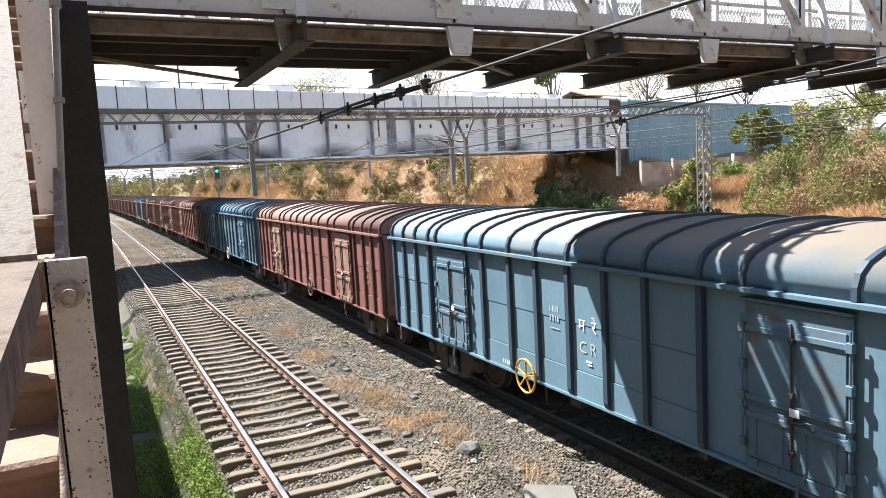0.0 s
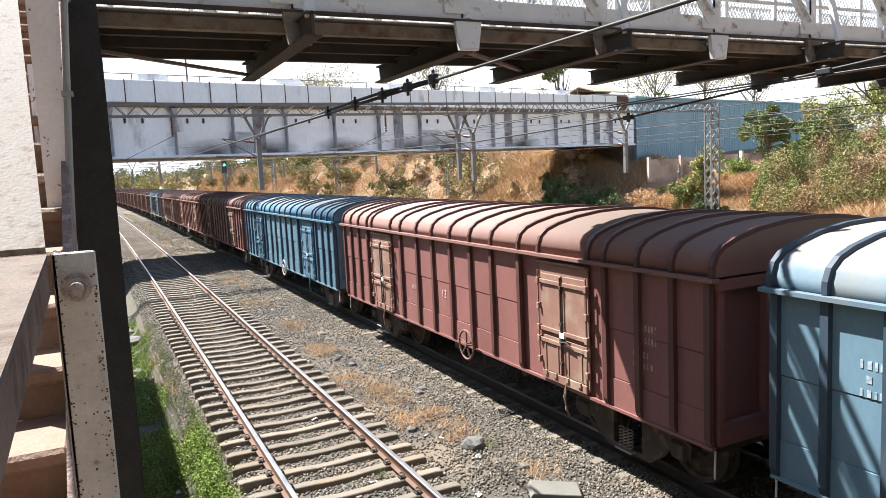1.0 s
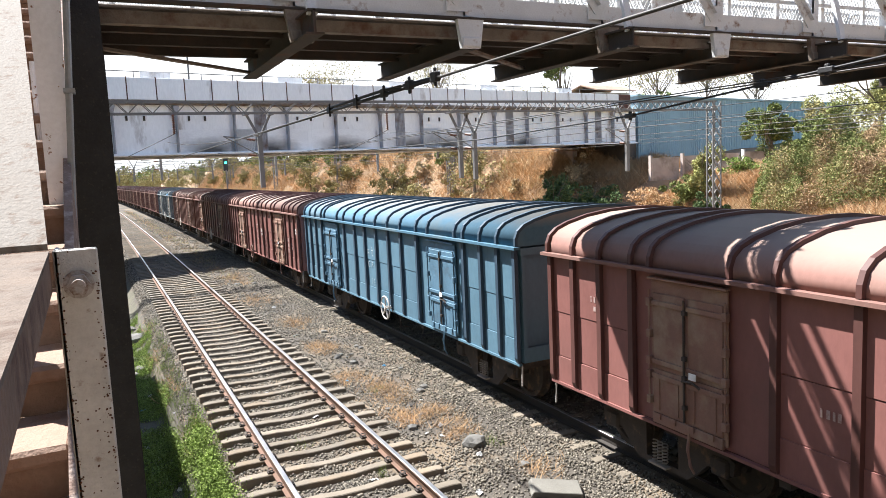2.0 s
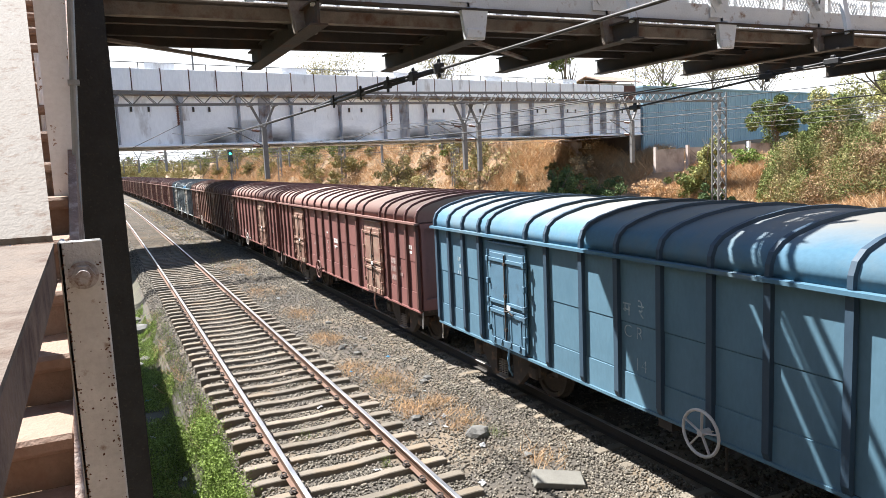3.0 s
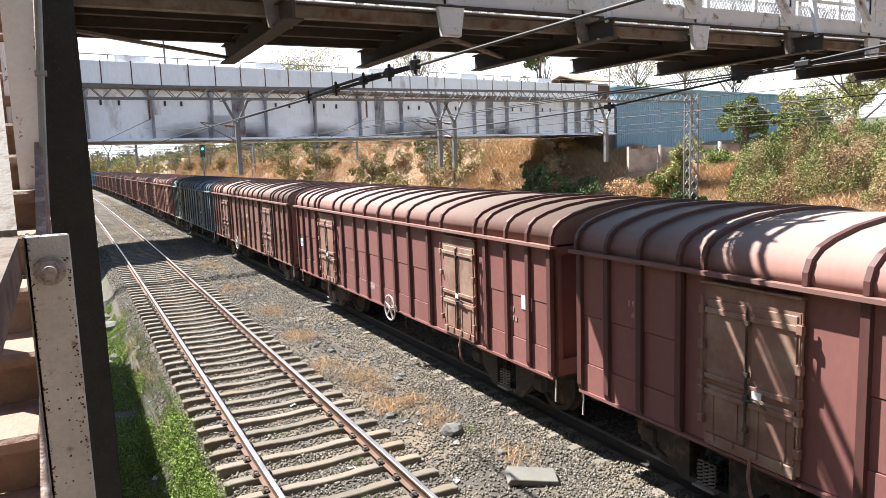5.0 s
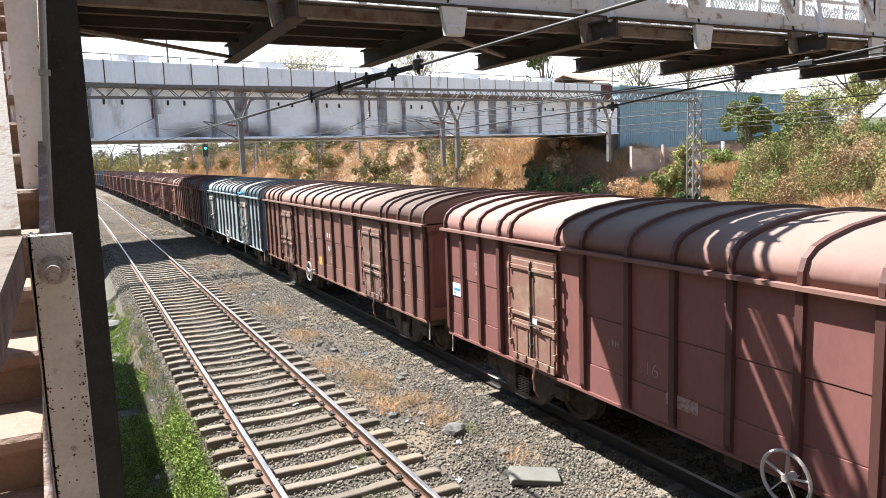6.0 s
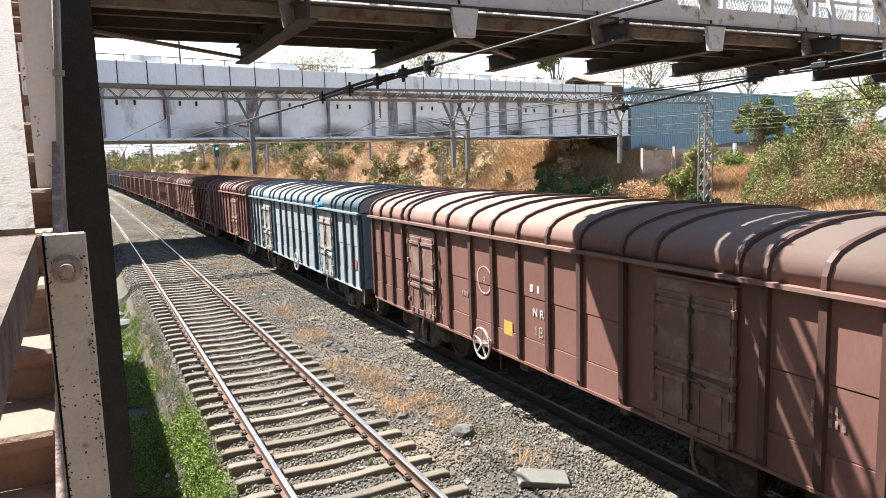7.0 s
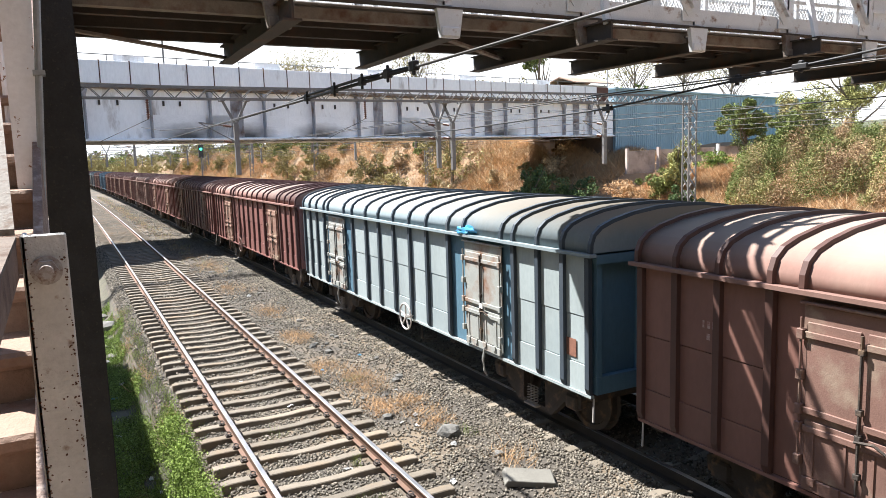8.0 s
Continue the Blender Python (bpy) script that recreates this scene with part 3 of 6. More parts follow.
def roof_rib_mesh(material):
    bm = bmesh.new()
    inner, outer = ROOF, []
    for k, (px, pz) in enumerate(ROOF):
        a, b = ROOF[max(0, k - 1)], ROOF[min(len(ROOF) - 1, k + 1)]
        tx, tz = b[0] - a[0], b[1] - a[1]
        w = math.hypot(tx, tz)
        outer.append((px - 0.045 * -tz / w, pz + 0.045 * -tx / w))
    a = [[bm.verts.new((p[0], w, p[1] - 0.004)) for p in inner] for w in (-0.042, 0.042)]
    b = [[bm.verts.new((p[0], w, p[1])) for p in outer] for w in (-0.03, 0.03)]
    for i in range(len(ROOF) - 1):
        bm.faces.new((b[0][i], b[0][i + 1], b[1][i + 1], b[1][i]))
        bm.faces.new((a[0][i], a[0][i + 1], b[0][i + 1], b[0][i]))
        bm.faces.new((b[1][i], b[1][i + 1], a[1][i + 1], a[1][i]))
    bmesh.ops.recalc_face_normals(bm, faces=bm.faces)
    return mesh_from("roof_rib", bm, material)


def door_parts(wagon, y, side, m_door, m_side):
    """One double door: leaves, straps, hinge rods, latch gear, lower flap, canopy and hanging lever. side -1 faces the near track."""
    base = pose(side * 1.6, y, 0) @ pose(0, 0, 0, 0, 0, 0 if side < 0 else 180)      # local -x points outwards
    door = part("door", boxes((-0.03, 0.0, -0.6, 0.6, 1.0, 2.78), bevel=0.006), m_door, wagon, m=base)
    for s in (-1, 1):
        leaf = bmesh.new()
        box(leaf, -0.05, -0.028, s * 0.29 - 0.26, s * 0.29 + 0.26, 1.72, 2.62, bevel=0.006)
        box(leaf, -0.05, -0.028, s * 0.29 - 0.26, s * 0.29 + 0.26, 1.10, 1.66, bevel=0.006)
        for z in (2.5, 1.76, 1.58):
            box(leaf, -0.075, -0.048, s * 0.29 - 0.27, s * 0.29 + 0.27, z - 0.03, z + 0.03, bevel=0.004)
        for k in (-0.16, 0.16):
            box(leaf, -0.062, -0.048, s * 0.29 + k - 0.012, s * 0.29 + k + 0.012, 1.14, 1.55)
        part("door_leaf", leaf, m_door, door)
        hinge = bmesh.new()
        rod(hinge, [(-0.07, s * 0.6, 1.2), (-0.07, s * 0.6, 2.66)], 0.013, 6)
        for z in (1.25, 1.58, 1.76, 2.1, 2.5):
            box(hinge, -0.095, -0.03, s * 0.6 - 0.035, s * 0.6 + 0.035, z - 0.05, z + 0.05, bevel=0.006)
        part("hinge", hinge, m_door, door)
    latch = bmesh.new()
    rod(latch, [(-0.085, 0.0, 1.12), (-0.085, 0.0, 2.6)], 0.014, 6)
    rod(latch, [(-0.09, 0.03, 1.62), (-0.12, -0.16, 1.66), (-0.1, -0.26, 1.6)], 0.014, 6)
    for z in (1.3, 1.66, 1.9, 2.45):
        box(latch, -0.1, -0.05, -0.03, 0.03, z - 0.028, z + 0.028, bevel=0.006)
    part("latch_gear", latch, M_BOGIE, door, "rusty latch rod and hasp")
    flap = boxes((-0.06, -0.01, -0.56, 0.56, 0.96, 1.09), bevel=0.008)
    for k in (-0.4, -0.1, 0.2, 0.45):
        box(flap, -0.08, -0.055, k - 0.04, k + 0.04, 1.03, 1.1)
    part("lower_flap", flap, m_door, door)
    part("door_canopy", boxes((-0.085, 0.0, -0.62, 0.62, 2.79, 2.82), bevel=0.008), m_door, door)
    lever = bmesh.new()
    rod(lever, [(-0.05, -0.05, 1.0), (-0.09, -0.06, 0.8), (-0.09, -0.1, 0.62), (-0.05, -0.12, 0.52)], [0.02, 0.022, 0.02, 0.016], 6)
    part("hanging_lever", lever, m_door, door)


def wheel_mesh():
    bm = bmesh.new()
    ring = [(0.50, -0.065), (0.50, 0.045), (0.535, 0.07), (0.535, 0.09), (0.42, 0.09), (0.40, 0.03), (0.16, 0.01), (0.14, 0.05), (0.0, 0.05)]
    back = [(0.0, -0.09), (0.14, -0.09), (0.16, -0.03), (0.40, -0.03), (0.42, -0.065)]
    prof = ring + back
    n, rows = 24, []
    for k in range(n):
        a = 2 * math.pi * k / n
        rows.append([bm.verts.new((b, r * math.cos(a), 0.5 + r * math.sin(a))) for r, b in prof])
    for k in range(n):
        p, q = rows[k], rows[(k + 1) % n]
        for i in range(len(prof) - 1):
            try:
                bm.faces.new((p[i], p[i + 1], q[i + 1], q[i]))
            except ValueError:
                pass
        bm.faces.new((p[-1], p[0], q[0], q[-1])) if prof[-1][0] > 0 else None
    bmesh.ops.remove_doubles(bm, verts=bm.verts, dist=0.0005)
    bmesh.ops.recalc_face_normals(bm, faces=bm.faces)
    return mesh_from("wheel", bm, M_BOGIE)


WHEEL = wheel_mesh()


def side_frame_mesh():
    bm = bmesh.new()
    prof = [(-1.22, 0.62), (-1.2, 0.44), (-0.8, 0.44), (-0.62, 0.26), (-0.45, 0.12), (0.45, 0.12), (0.62, 0.26), (0.8, 0.44), (1.2, 0.44), (1.22, 0.62), (0.95, 0.74), (0.4, 0.86), (-0.4, 0.86), (-0.95, 0.74)]
    for a, b in ((prof[:5] + [(-0.3, 0.12), (-0.3, 0.86), prof[12], prof[13]], 0), ([(0.3, 0.12)] + prof[5:12] + [(0.3, 0.86)], 0)):
        prism(bm, a, -0.06, 0.06, "x")
    box(bm, -0.06, 0.06, -0.3, 0.3, 0.12, 0.2)
    box(bm, -0.06, 0.06, -0.3, 0.3, 0.68, 0.86)
    for s in (-1, 1):
        box(bm, -0.1, 0.1, s * 1.0 - 0.14, s * 1.0 + 0.14, 0.38, 0.62, bevel=0.03)
    return mesh_from("side_frame", bm, M_BOGIE)


def spring_mesh():
    bm = bmesh.new()
    rod(bm, [(-0.07 + 0.036 * math.cos(a), 0.036 * math.sin(a), 0.2 + 0.045 * a / (2 * math.pi)) for a in np.linspace(0, 12.6 * math.pi, 52)], 0.011, 4)
    return mesh_from("coil_spring", bm, M_SPRING)


SIDE_FRAME, SPRING = side_frame_mesh(), spring_mesh()


def build_wagon(kind, wheel_paint):
    m_side, m_roof, m_door = PAINTS[kind]
    wagon = empty("goods_wagon")
    core = bmesh.new()
    box(core, -1.575, 1.575, -HALF + 0.12, HALF - 0.12, 0.95, 2.93)
    part("body", core, PAINTS["deep"][0] if kind == "pale" else m_side, wagon)
    rib = rib_mesh(RIB_DARK[kind])
    rrib = roof_rib_mesh(RIB_DARK[kind])
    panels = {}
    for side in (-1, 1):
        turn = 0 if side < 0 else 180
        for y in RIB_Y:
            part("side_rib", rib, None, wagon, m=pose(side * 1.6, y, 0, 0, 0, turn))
        for a, b in zip(RIB_Y, RIB_Y[1:]):
            w = round(b - a, 3)
            if 3.4 < abs((a + b) / 2) < 3.8:
                continue
            if w not in panels:
                prof = [(0, 0.93), (-0.03, 0.93), (-0.03, 1.335), (-0.012, 1.338), (-0.012, 1.35), (-0.02, 1.353), (-0.02, 2.015), (-0.008, 2.018), (-0.008, 2.03), (-0.028, 2.033), (-0.028, 2.9), (0, 2.9)]
                panels[w] = mesh_from("side_panel", prism(bmesh.new(), prof, -w / 2 + 0.008, w / 2 - 0.008), m_side)
            part("side_panel", panels[w], None, wagon, m=pose(side * 1.576, (a + b) / 2, 0, 0, 0, turn))
        g = bmesh.new()
        box(g, side * 1.60, side * 1.72, -HALF - 0.04, HALF + 0.04, 2.885, 2.93) if side > 0 else box(g, -1.72, -1.60, -HALF - 0.04, HALF + 0.04, 2.885, 2.93)
        for v in g.verts:
            v.co.z += 0.012 * noise.noise((v.co.x, v.co.y * 0.9, 4.0))
        part("gutter", g, m_roof, wagon)
        sill = boxes((side * 1.6 - 0.03, side * 1.6 + 0.03, -HALF + 0.05, HALF - 0.05, 0.90, 0.94))
        part("side_sill", sill, m_side, wagon)
        for y in (-DOOR, DOOR):
            door_parts(wagon, y, side, m_door, m_side)
    bm = bmesh.new()
    prism(bm, ROOF, -HALF, HALF)
    for f in bm.faces:
        f.smooth = len(f.verts) == 4
    part("roof", bm, m_roof, wagon)
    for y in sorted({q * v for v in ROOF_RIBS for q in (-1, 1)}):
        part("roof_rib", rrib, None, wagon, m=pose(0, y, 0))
    for e in (-1, 1):
        end = bmesh.new()
        y = e * (HALF - 0.11)
        for x in (-1.5, -0.75, 0.0, 0.75, 1.5):
            box(end, x - 0.04, x + 0.04, min(y, y + e * 0.09), max(y, y + e * 0.09), 0.95, 2.88)
        box(end, -1.58, 1.58, min(y, y + e * 0.13), max(y, y + e * 0.13), 2.78, 2.9)
        box(end, -1.55, 1.55, min(y, y + e * 0.1), max(y, y + e * 0.1), 0.95, 1.2)
        part("end_frame", end, PAINTS["deep"][0] if kind == "pale" else m_side, wagon)
        vent = boxes((-0.3, 0.3, min(e * HALF, e * (HALF + 0.06)), max(e * HALF, e * (HALF + 0.06)), 3.0, 3.25), bevel=0.02)
        part("end_vent", vent, m_roof, wagon)
        coupler = bmesh.new()
        box(coupler, -0.09, 0.09, min(e * 6.33, e * 6.83), max(e * 6.33, e * 6.83), 0.93, 1.13, bevel=0.02)
        box(coupler, -0.16, 0.16, min(e * 6.75, e * 6.98), max(e * 6.75, e * 6.98), 0.9, 1.18, bevel=0.04)
        part("coupler", coupler, M_BOGIE, wagon)
        hose = bmesh.new()
        rod(hose, [(-0.55, e * 6.48, 0.95), (-0.52, e * 6.73, 0.72), (-0.4, e * 6.91, 0.62)], 0.03, 6)
        part("brake_hose", hose, M_BLACK, wagon)
        step = bmesh.new()
        rod(step, [(-1.5, e * 6.33, 0.93), (-1.52, e * 6.43, 0.9), (-1.56, e * 6.53, 0.88), (-1.57, e * 6.53, 0.55)], 0.014, 6)
        part("shunter_handle", step, M_WHEELWHITE, wagon)
    under = boxes((-0.25, 0.25, -6.35, 6.35, 0.66, 0.95), (-1.55, 1.55, -0.12, 0.12, 0.74, 0.95), (-1.55, 1.55, -2.5, -2.36, 0.78, 0.95), (-1.55, 1.55, 2.36, 2.5, 0.78, 0.95),
                  (-1.5, 1.5, -6.45, -6.25, 0.8, 0.95), (-1.5, 1.5, 6.25, 6.45, 0.8, 0.95))
    part("underframe", under, M_BOGIE, wagon)
    tank = bmesh.new()
    rod(tank, [(0.7, -0.5, 0.62), (0.7, 0.7, 0.62)], 0.2, 12)
    part("brake_cylinder", tank, M_BOGIE, wagon)
    rig = bmesh.new()
    rod(rig, [(-1.3, -4.2, 0.86), (-1.3, 4.2, 0.86)], 0.02, 6)
    rod(rig, [(-1.45, 0.9, 0.95), (-1.45, 0.9, 0.52), (-1.2, 0.9, 0.5)], 0.018, 6)
    part("brake_rigging", rig, M_BOGIE, wagon)
    hand = bmesh.new()
    rim = [(-1.79, 0.97 + 0.27 * math.cos(a), 1.02 + 0.27 * math.sin(a)) for a in np.linspace(0, 2 * math.pi, 25)]
    rod(hand, rim, 0.02, 6, cap=False)
    for k in range(5):
        a = 2 * math.pi * k / 5 + 0.4
        bar(hand, (-1.78, 0.97, 1.02), (-1.79, 0.97 + 0.27 * math.cos(a), 1.02 + 0.27 * math.sin(a)), 0.03, 0.014)
    rod(hand, [(-1.58, 0.97, 1.02), (-1.81, 0.97, 1.02)], 0.04, 8)
    part("brake_wheel", hand, wheel_paint, wagon)
    for c in (-4.6, 4.6):
        bogie = part("bogie", boxes((-1.0, 1.0, -0.2, 0.2, 0.5, 0.72), (-0.4, 0.4, -0.3, 0.3, 0.72, 0.9), bevel=0.03), M_BOGIE, wagon, m=pose(0, c, 0))
        for side in (-1, 1):
            part("side_frame", SIDE_FRAME, None, bogie, m=pose(side * 1.15, 0, 0))
            part("spring_plank", boxes((-0.14, 0.06, -0.17, 0.17, 0.16, 0.19), bevel=0.006), M_SPRING, bogie, m=pose(side * 1.17, 0, 0, 0, 0, 0 if side < 0 else 180))
            for k in (-0.09, 0.0, 0.09):
                part("coil_spring", SPRING, None, bogie, "dusty coil spring", m=pose(side * 1.17, k, 0, 0, 0, 0 if side < 0 else 180))
            for y in (-1.0, 1.0):
                part("wheel", WHEEL, None, bogie, m=pose(side * 0.80, y, 0, 0, 0, 0 if side < 0 else 180))
        for y in (-1.0, 1.0):
            ax = bmesh.new()
            rod(ax, [(-1.1, y, 0.5), (1.1, y, 0.5)], 0.085, 10)
            part("axle", ax, M_BOGIE, bogie)
    return wagon


TRAIN_X, PITCH, SPEED, FIRST = 4.848, 13.97, 9.93, 8.34
SLACK = {1: -0.08, 3: 0.12, 4: -0.14, 5: -0.05}      # play in the couplings
ORDER = {0: "blue", 1: "red", 2: "deep", 3: "red", 4: "red", 5: "brown", 6: "pale", 7: "red", 8: "red", 9: "red", 10: "brown", 11: "red", 12: "red", 13: "red", 14: "deep",
         15: "red", 16: "pale", 17: "red", 18: "red", 19: "blue", 20: "red", 21: "red", 22: "red", -1: "red", -2: "red"}
LABELS = {"red": "oxide-red covered goods wagon with ribbed sides and dusty curved roof", "brown": "faded brown covered goods wagon with ribbed sides and dusty roof",
          "deep": "deep blue covered goods wagon with a dusty ribbed curved roof", "blue": "blue covered goods wagon with ribbed sides and dusty curved roof", "pale": "pale blue-grey covered goods wagon with rust-stained doors"}
templates, WAGONS = {}, {}
for n in sorted(ORDER, key=lambda k: (abs(k), k)):
    kind = ORDER[n]
    if kind not in templates:
        templates[kind] = build_wagon(kind, M_WHEELBROWN)
        WAGONS[n] = templates[kind]
    else:
        WAGONS[n] = copy_thing(templates[kind], pose(0, 0, 0))
    tagged(WAGONS[n], LABELS[kind], "goods wagon", group="wagons of the goods train")


for n in (1, 2, 4, 6, 9, 11, 12):                      # wagons coupled the other way round carry the wheel nearer their front
    for ob in WAGONS[n].children:
        if ob.name.startswith(("brake_wheel", "brake_rigging")):
            ob.matrix_basis = pose(0, -1.8, 0)
for n, m, lab in ((0, M_YELLOW, "yellow painted brake wheel"), (2, M_WHEELWHITE, "white painted brake wheel"), (4, M_WHEELWHITE, "pale brake wheel"),
                  (5, M_WHEELWHITE, "pale grey brake wheel"), (6, M_WHEELWHITE, "white painted brake wheel")):
    for ob in WAGONS[n].children:
        if ob.name.startswith("brake_wheel"):
            ob.data = ob.data.copy()
            ob.data.materials[0] = m
            ob["label"] = lab


def side_pose(y, z, out=0.0):
    """A place on the side of a wagon that faces the near track, for lettering."""
    y += 0.26 * smooth_step(2.6, 3.2, abs(y)) * (1 if y > 0 else -1)
    return Matrix(((0, 0, -1, -1.603 - out), (-1, 0, 0, y), (0, 1, 0, z), (0, 0, 0, 1)))


def motions():
    times = [0.0, 1.0, 2.0, 3.0, 4.0, 5.0, 6.0, 7.0, 8.0]
    for n, wagon in WAGONS.items():
        rows = []
        for t in times:
            y = FIRST + n * PITCH + SLACK.get(n, 0.0) - SPEED * t + 0.02 * t * t      # slowing a little
            rows.append((t, pose(TRAIN_X + bend(y), y, 0, 0, 0, bend_turn(y))))
        walk(wagon, rows)


# ---- footbridge ----
FOB_Y0, FOB_Y1, FOB_Z = 6.85, 9.4, 5.84
BEAMS = [-2.82 + 1.82 * i for i in range(14)]


def build_footbridge():
    fob = tagged(empty("footbridge", farther(1.03)), "old steel footbridge with white lattice sides and dark rusty underside", "footbridge", kind="structure")
    x0, x1 = -4.8, 21.5
    for k in range(11):                                     # deck planks run across the line
        y = 7.0 + 0.225 * k
        part("deck_plank", boxes((x0, x1, y, y + 0.228, 5.79 + 0.015 * (k % 2), 5.83 + 0.015 * (k % 2)), bevel=0.01), M_SOFFIT, fob)
    part("deck_edge", boxes((x0, x1, 6.98, 7.0, 5.67, 5.775), (x0, x1, 6.98, 7.09, 5.66, 5.672)), M_EDGE, fob, "flaking rust-stained edge channel")
    part("deck_edge", boxes((x0, x1, 9.3, 9.36, 5.77, 5.9)), M_BEAM, fob)
    for y in (7.5, 8.15, 8.8):
        part("stringer", boxes((x0, x1, y - 0.04, y + 0.04, 5.68, 5.79)), M_BEAM, fob)
    for i, x in enumerate(BEAMS):
        long = i % 2 == 1
        y0 = 6.35 if long else 6.86
        bm = bmesh.new()
        box(bm, x - 0.012, x + 0.012, y0, 9.42, 5.53, 5.74)
        box(bm, x - 0.085, x + 0.085, y0, 9.42, 5.515, 5.533)
        box(bm, x - 0.06, x + 0.06, y0, 9.42, 5.72, 5.738)
        part("cross_beam", bm, M_BEAM, fob)
        if i == 0:
            continue
        br = bmesh.new()
        prism(br, [(x - 0.16, 5.84), (x + 0.16, 5.84), (x + 0.11, 5.52), (x - 0.11, 5.52)], 6.78, 6.84)
        box(br, x - 0.11, x + 0.11, 6.765, 6.785, 5.53, 5.63, bevel=0.01)
        part("bracket", br, M_TRUSS if not long else M_EDGE, fob)
    for y in (FOB_Y0, FOB_Y1):
        ch = boxes((x0, x1, y - 0.01, y + 0.01, 5.86, 6.06), (x0, x1, y - 0.01, y + 0.12, 5.84, 5.86), (x0, x1, y - 0.03, y + 0.03, 6.86, 6.92))
        part("chord", ch, M_TRUSS, fob, "white painted chord")
        part("chord_flange", boxes((x0, x1, y - 0.075, y + 0.03, 5.815, 5.838)), M_BEAM, fob)
        for i, x in enumerate(BEAMS):
            post = boxes((x - 0.055, x + 0.055, y - 0.03, y - 0.012, 5.86, 6.86), (x - 0.055, x - 0.04, y - 0.03, y + 0.07, 5.86, 6.86))
            part("truss_post", post, M_TRUSS, fob)
            if i + 1 < len(BEAMS):
                d = bmesh.new()
                a, b = (BEAMS[i + 1] - 0.81, 6.86), (BEAMS[i + 1] - 0.12, 6.0)
                if i % 2 == 1 and y == FOB_Y1:
                    a, b = (x + 0.1, 6.0), (x + 0.79, 6.86)
                bar(d, (a[0], y - 0.04, a[1]), (b[0], y - 0.04, b[1]), 0.012, 0.13)
                bar(d, (a[0], y - 0.07, a[1] + 0.06), (b[0], y - 0.07, b[1] + 0.06), 0.07, 0.012)
                box(d, b[0] - 0.14, b[0] + 0.16, y - 0.034, y - 0.022, 5.9, 6.16)
                part("diagonal", d, M_TRUSS, fob)
            if i % 2 == 1 and y == FOB_Y0:
                r = bmesh.new()
                bar(r, (x, 6.42, 5.7), (x, 6.68, 6.9), 0.09, 0.05)
                part("raker", r, M_TRUSS, fob)
        for z in (6.3, 6.62):
            part("guard_rail", boxes((x0, x1, y + 0.05, y + 0.075, z - 0.022, z + 0.022)), M_TRUSS if y == FOB_Y0 else M_BROWN, fob)
        for x in np.arange(x0 + 0.45, x1, 0.91):
            part("guard_post", boxes((x - 0.03, x + 0.03, y + 0.08, y + 0.12, 5.84, 6.86)), M_TRUSS, fob)
    # wire mesh screens behind both sides, diamond weave
    for y in (FOB_Y0 + 0.14, FOB_Y1 - 0.1):
        v, f = [], []
        step, z0, z1, t = 0.062, 5.9, 6.86, 0.0045
        h = z1 - z0
        for s in (-1, 1):
            for x in np.arange(x0 - h * 0.6, x1, step):
                a, b = (x, z0), (x + h * 0.6, z1)
                if s < 0:
                    a, b = (x + h * 0.6, z0), (x, z1)
                k = len(v)
                v += [(a[0] - t, y, a[1]), (a[0] + t, y, a[1]), (b[0] + t, y, b[1]), (b[0] - t, y, b[1]),
                      (a[0] - t, y + 0.006, a[1]), (b[0] - t, y + 0.006, b[1])]
                f += [(k, k + 1, k + 2, k + 3), (k, k + 3, k + 5, k + 4)]
        part("mesh_screen", mesh_numpy("mesh_screen", v, f, M_MESH), None, fob, "diamond wire mesh")
    # solid sheets fixed to some bays, as the bays over the near track
    for x, w in ((-1.95, 1.6), (-0.05, 1.55), (3.7, 0.5), (8.4, 1.1)):
        part("infill_sheet", boxes((x - w / 2, x + w / 2, FOB_Y0 + 0.09, FOB_Y0 + 0.1, 6.02, 6.86)), M_TRUSS, fob, "flaking white sheet")
    for k in range(6):                                      # unseen boards along the parapet top, added to cast a band on the wagons
        part("top_board", boxes((-4.6 + 1.82 * k, -2.8 + 1.82 * k, FOB_Y0 + 0.105, FOB_Y0 + 0.12, 6.46, 6.86)), M_TRUSS, fob, "unseen white parapet board, added to shade the wagons")
    for y in (7.15, 9.1):
        col = boxes((-3.02, -2.68, y - 0.13, y - 0.11, -1.0, 5.8), (-3.02, -2.68, y + 0.11, y + 0.13, -1.0, 5.8), (-2.86, -2.84, y - 0.12, y + 0.12, -1.0, 5.8))
        if y < 8:
            col = boxes((-3.05, -2.74, 6.4, 6.42, -1.0, 5.78), (-3.05, -2.74, 6.62, 6.64, -1.0, 5.78), (-2.9, -2.875, 6.42, 6.62, -1.0, 5.78))
        part("column", col, M_BLACK, fob, "black tarred steel column")
    brace = bmesh.new()
    bar(brace, (-2.8, 8.0, 5.62), (-0.98, 9.2, 5.56), 0.07, 0.03)
    bar(brace, (0.82, 7.0, 5.56), (2.6, 8.6, 5.6), 0.07, 0.03)
    part("wind_brace", brace, M_EDGE, fob)


build_footbridge()


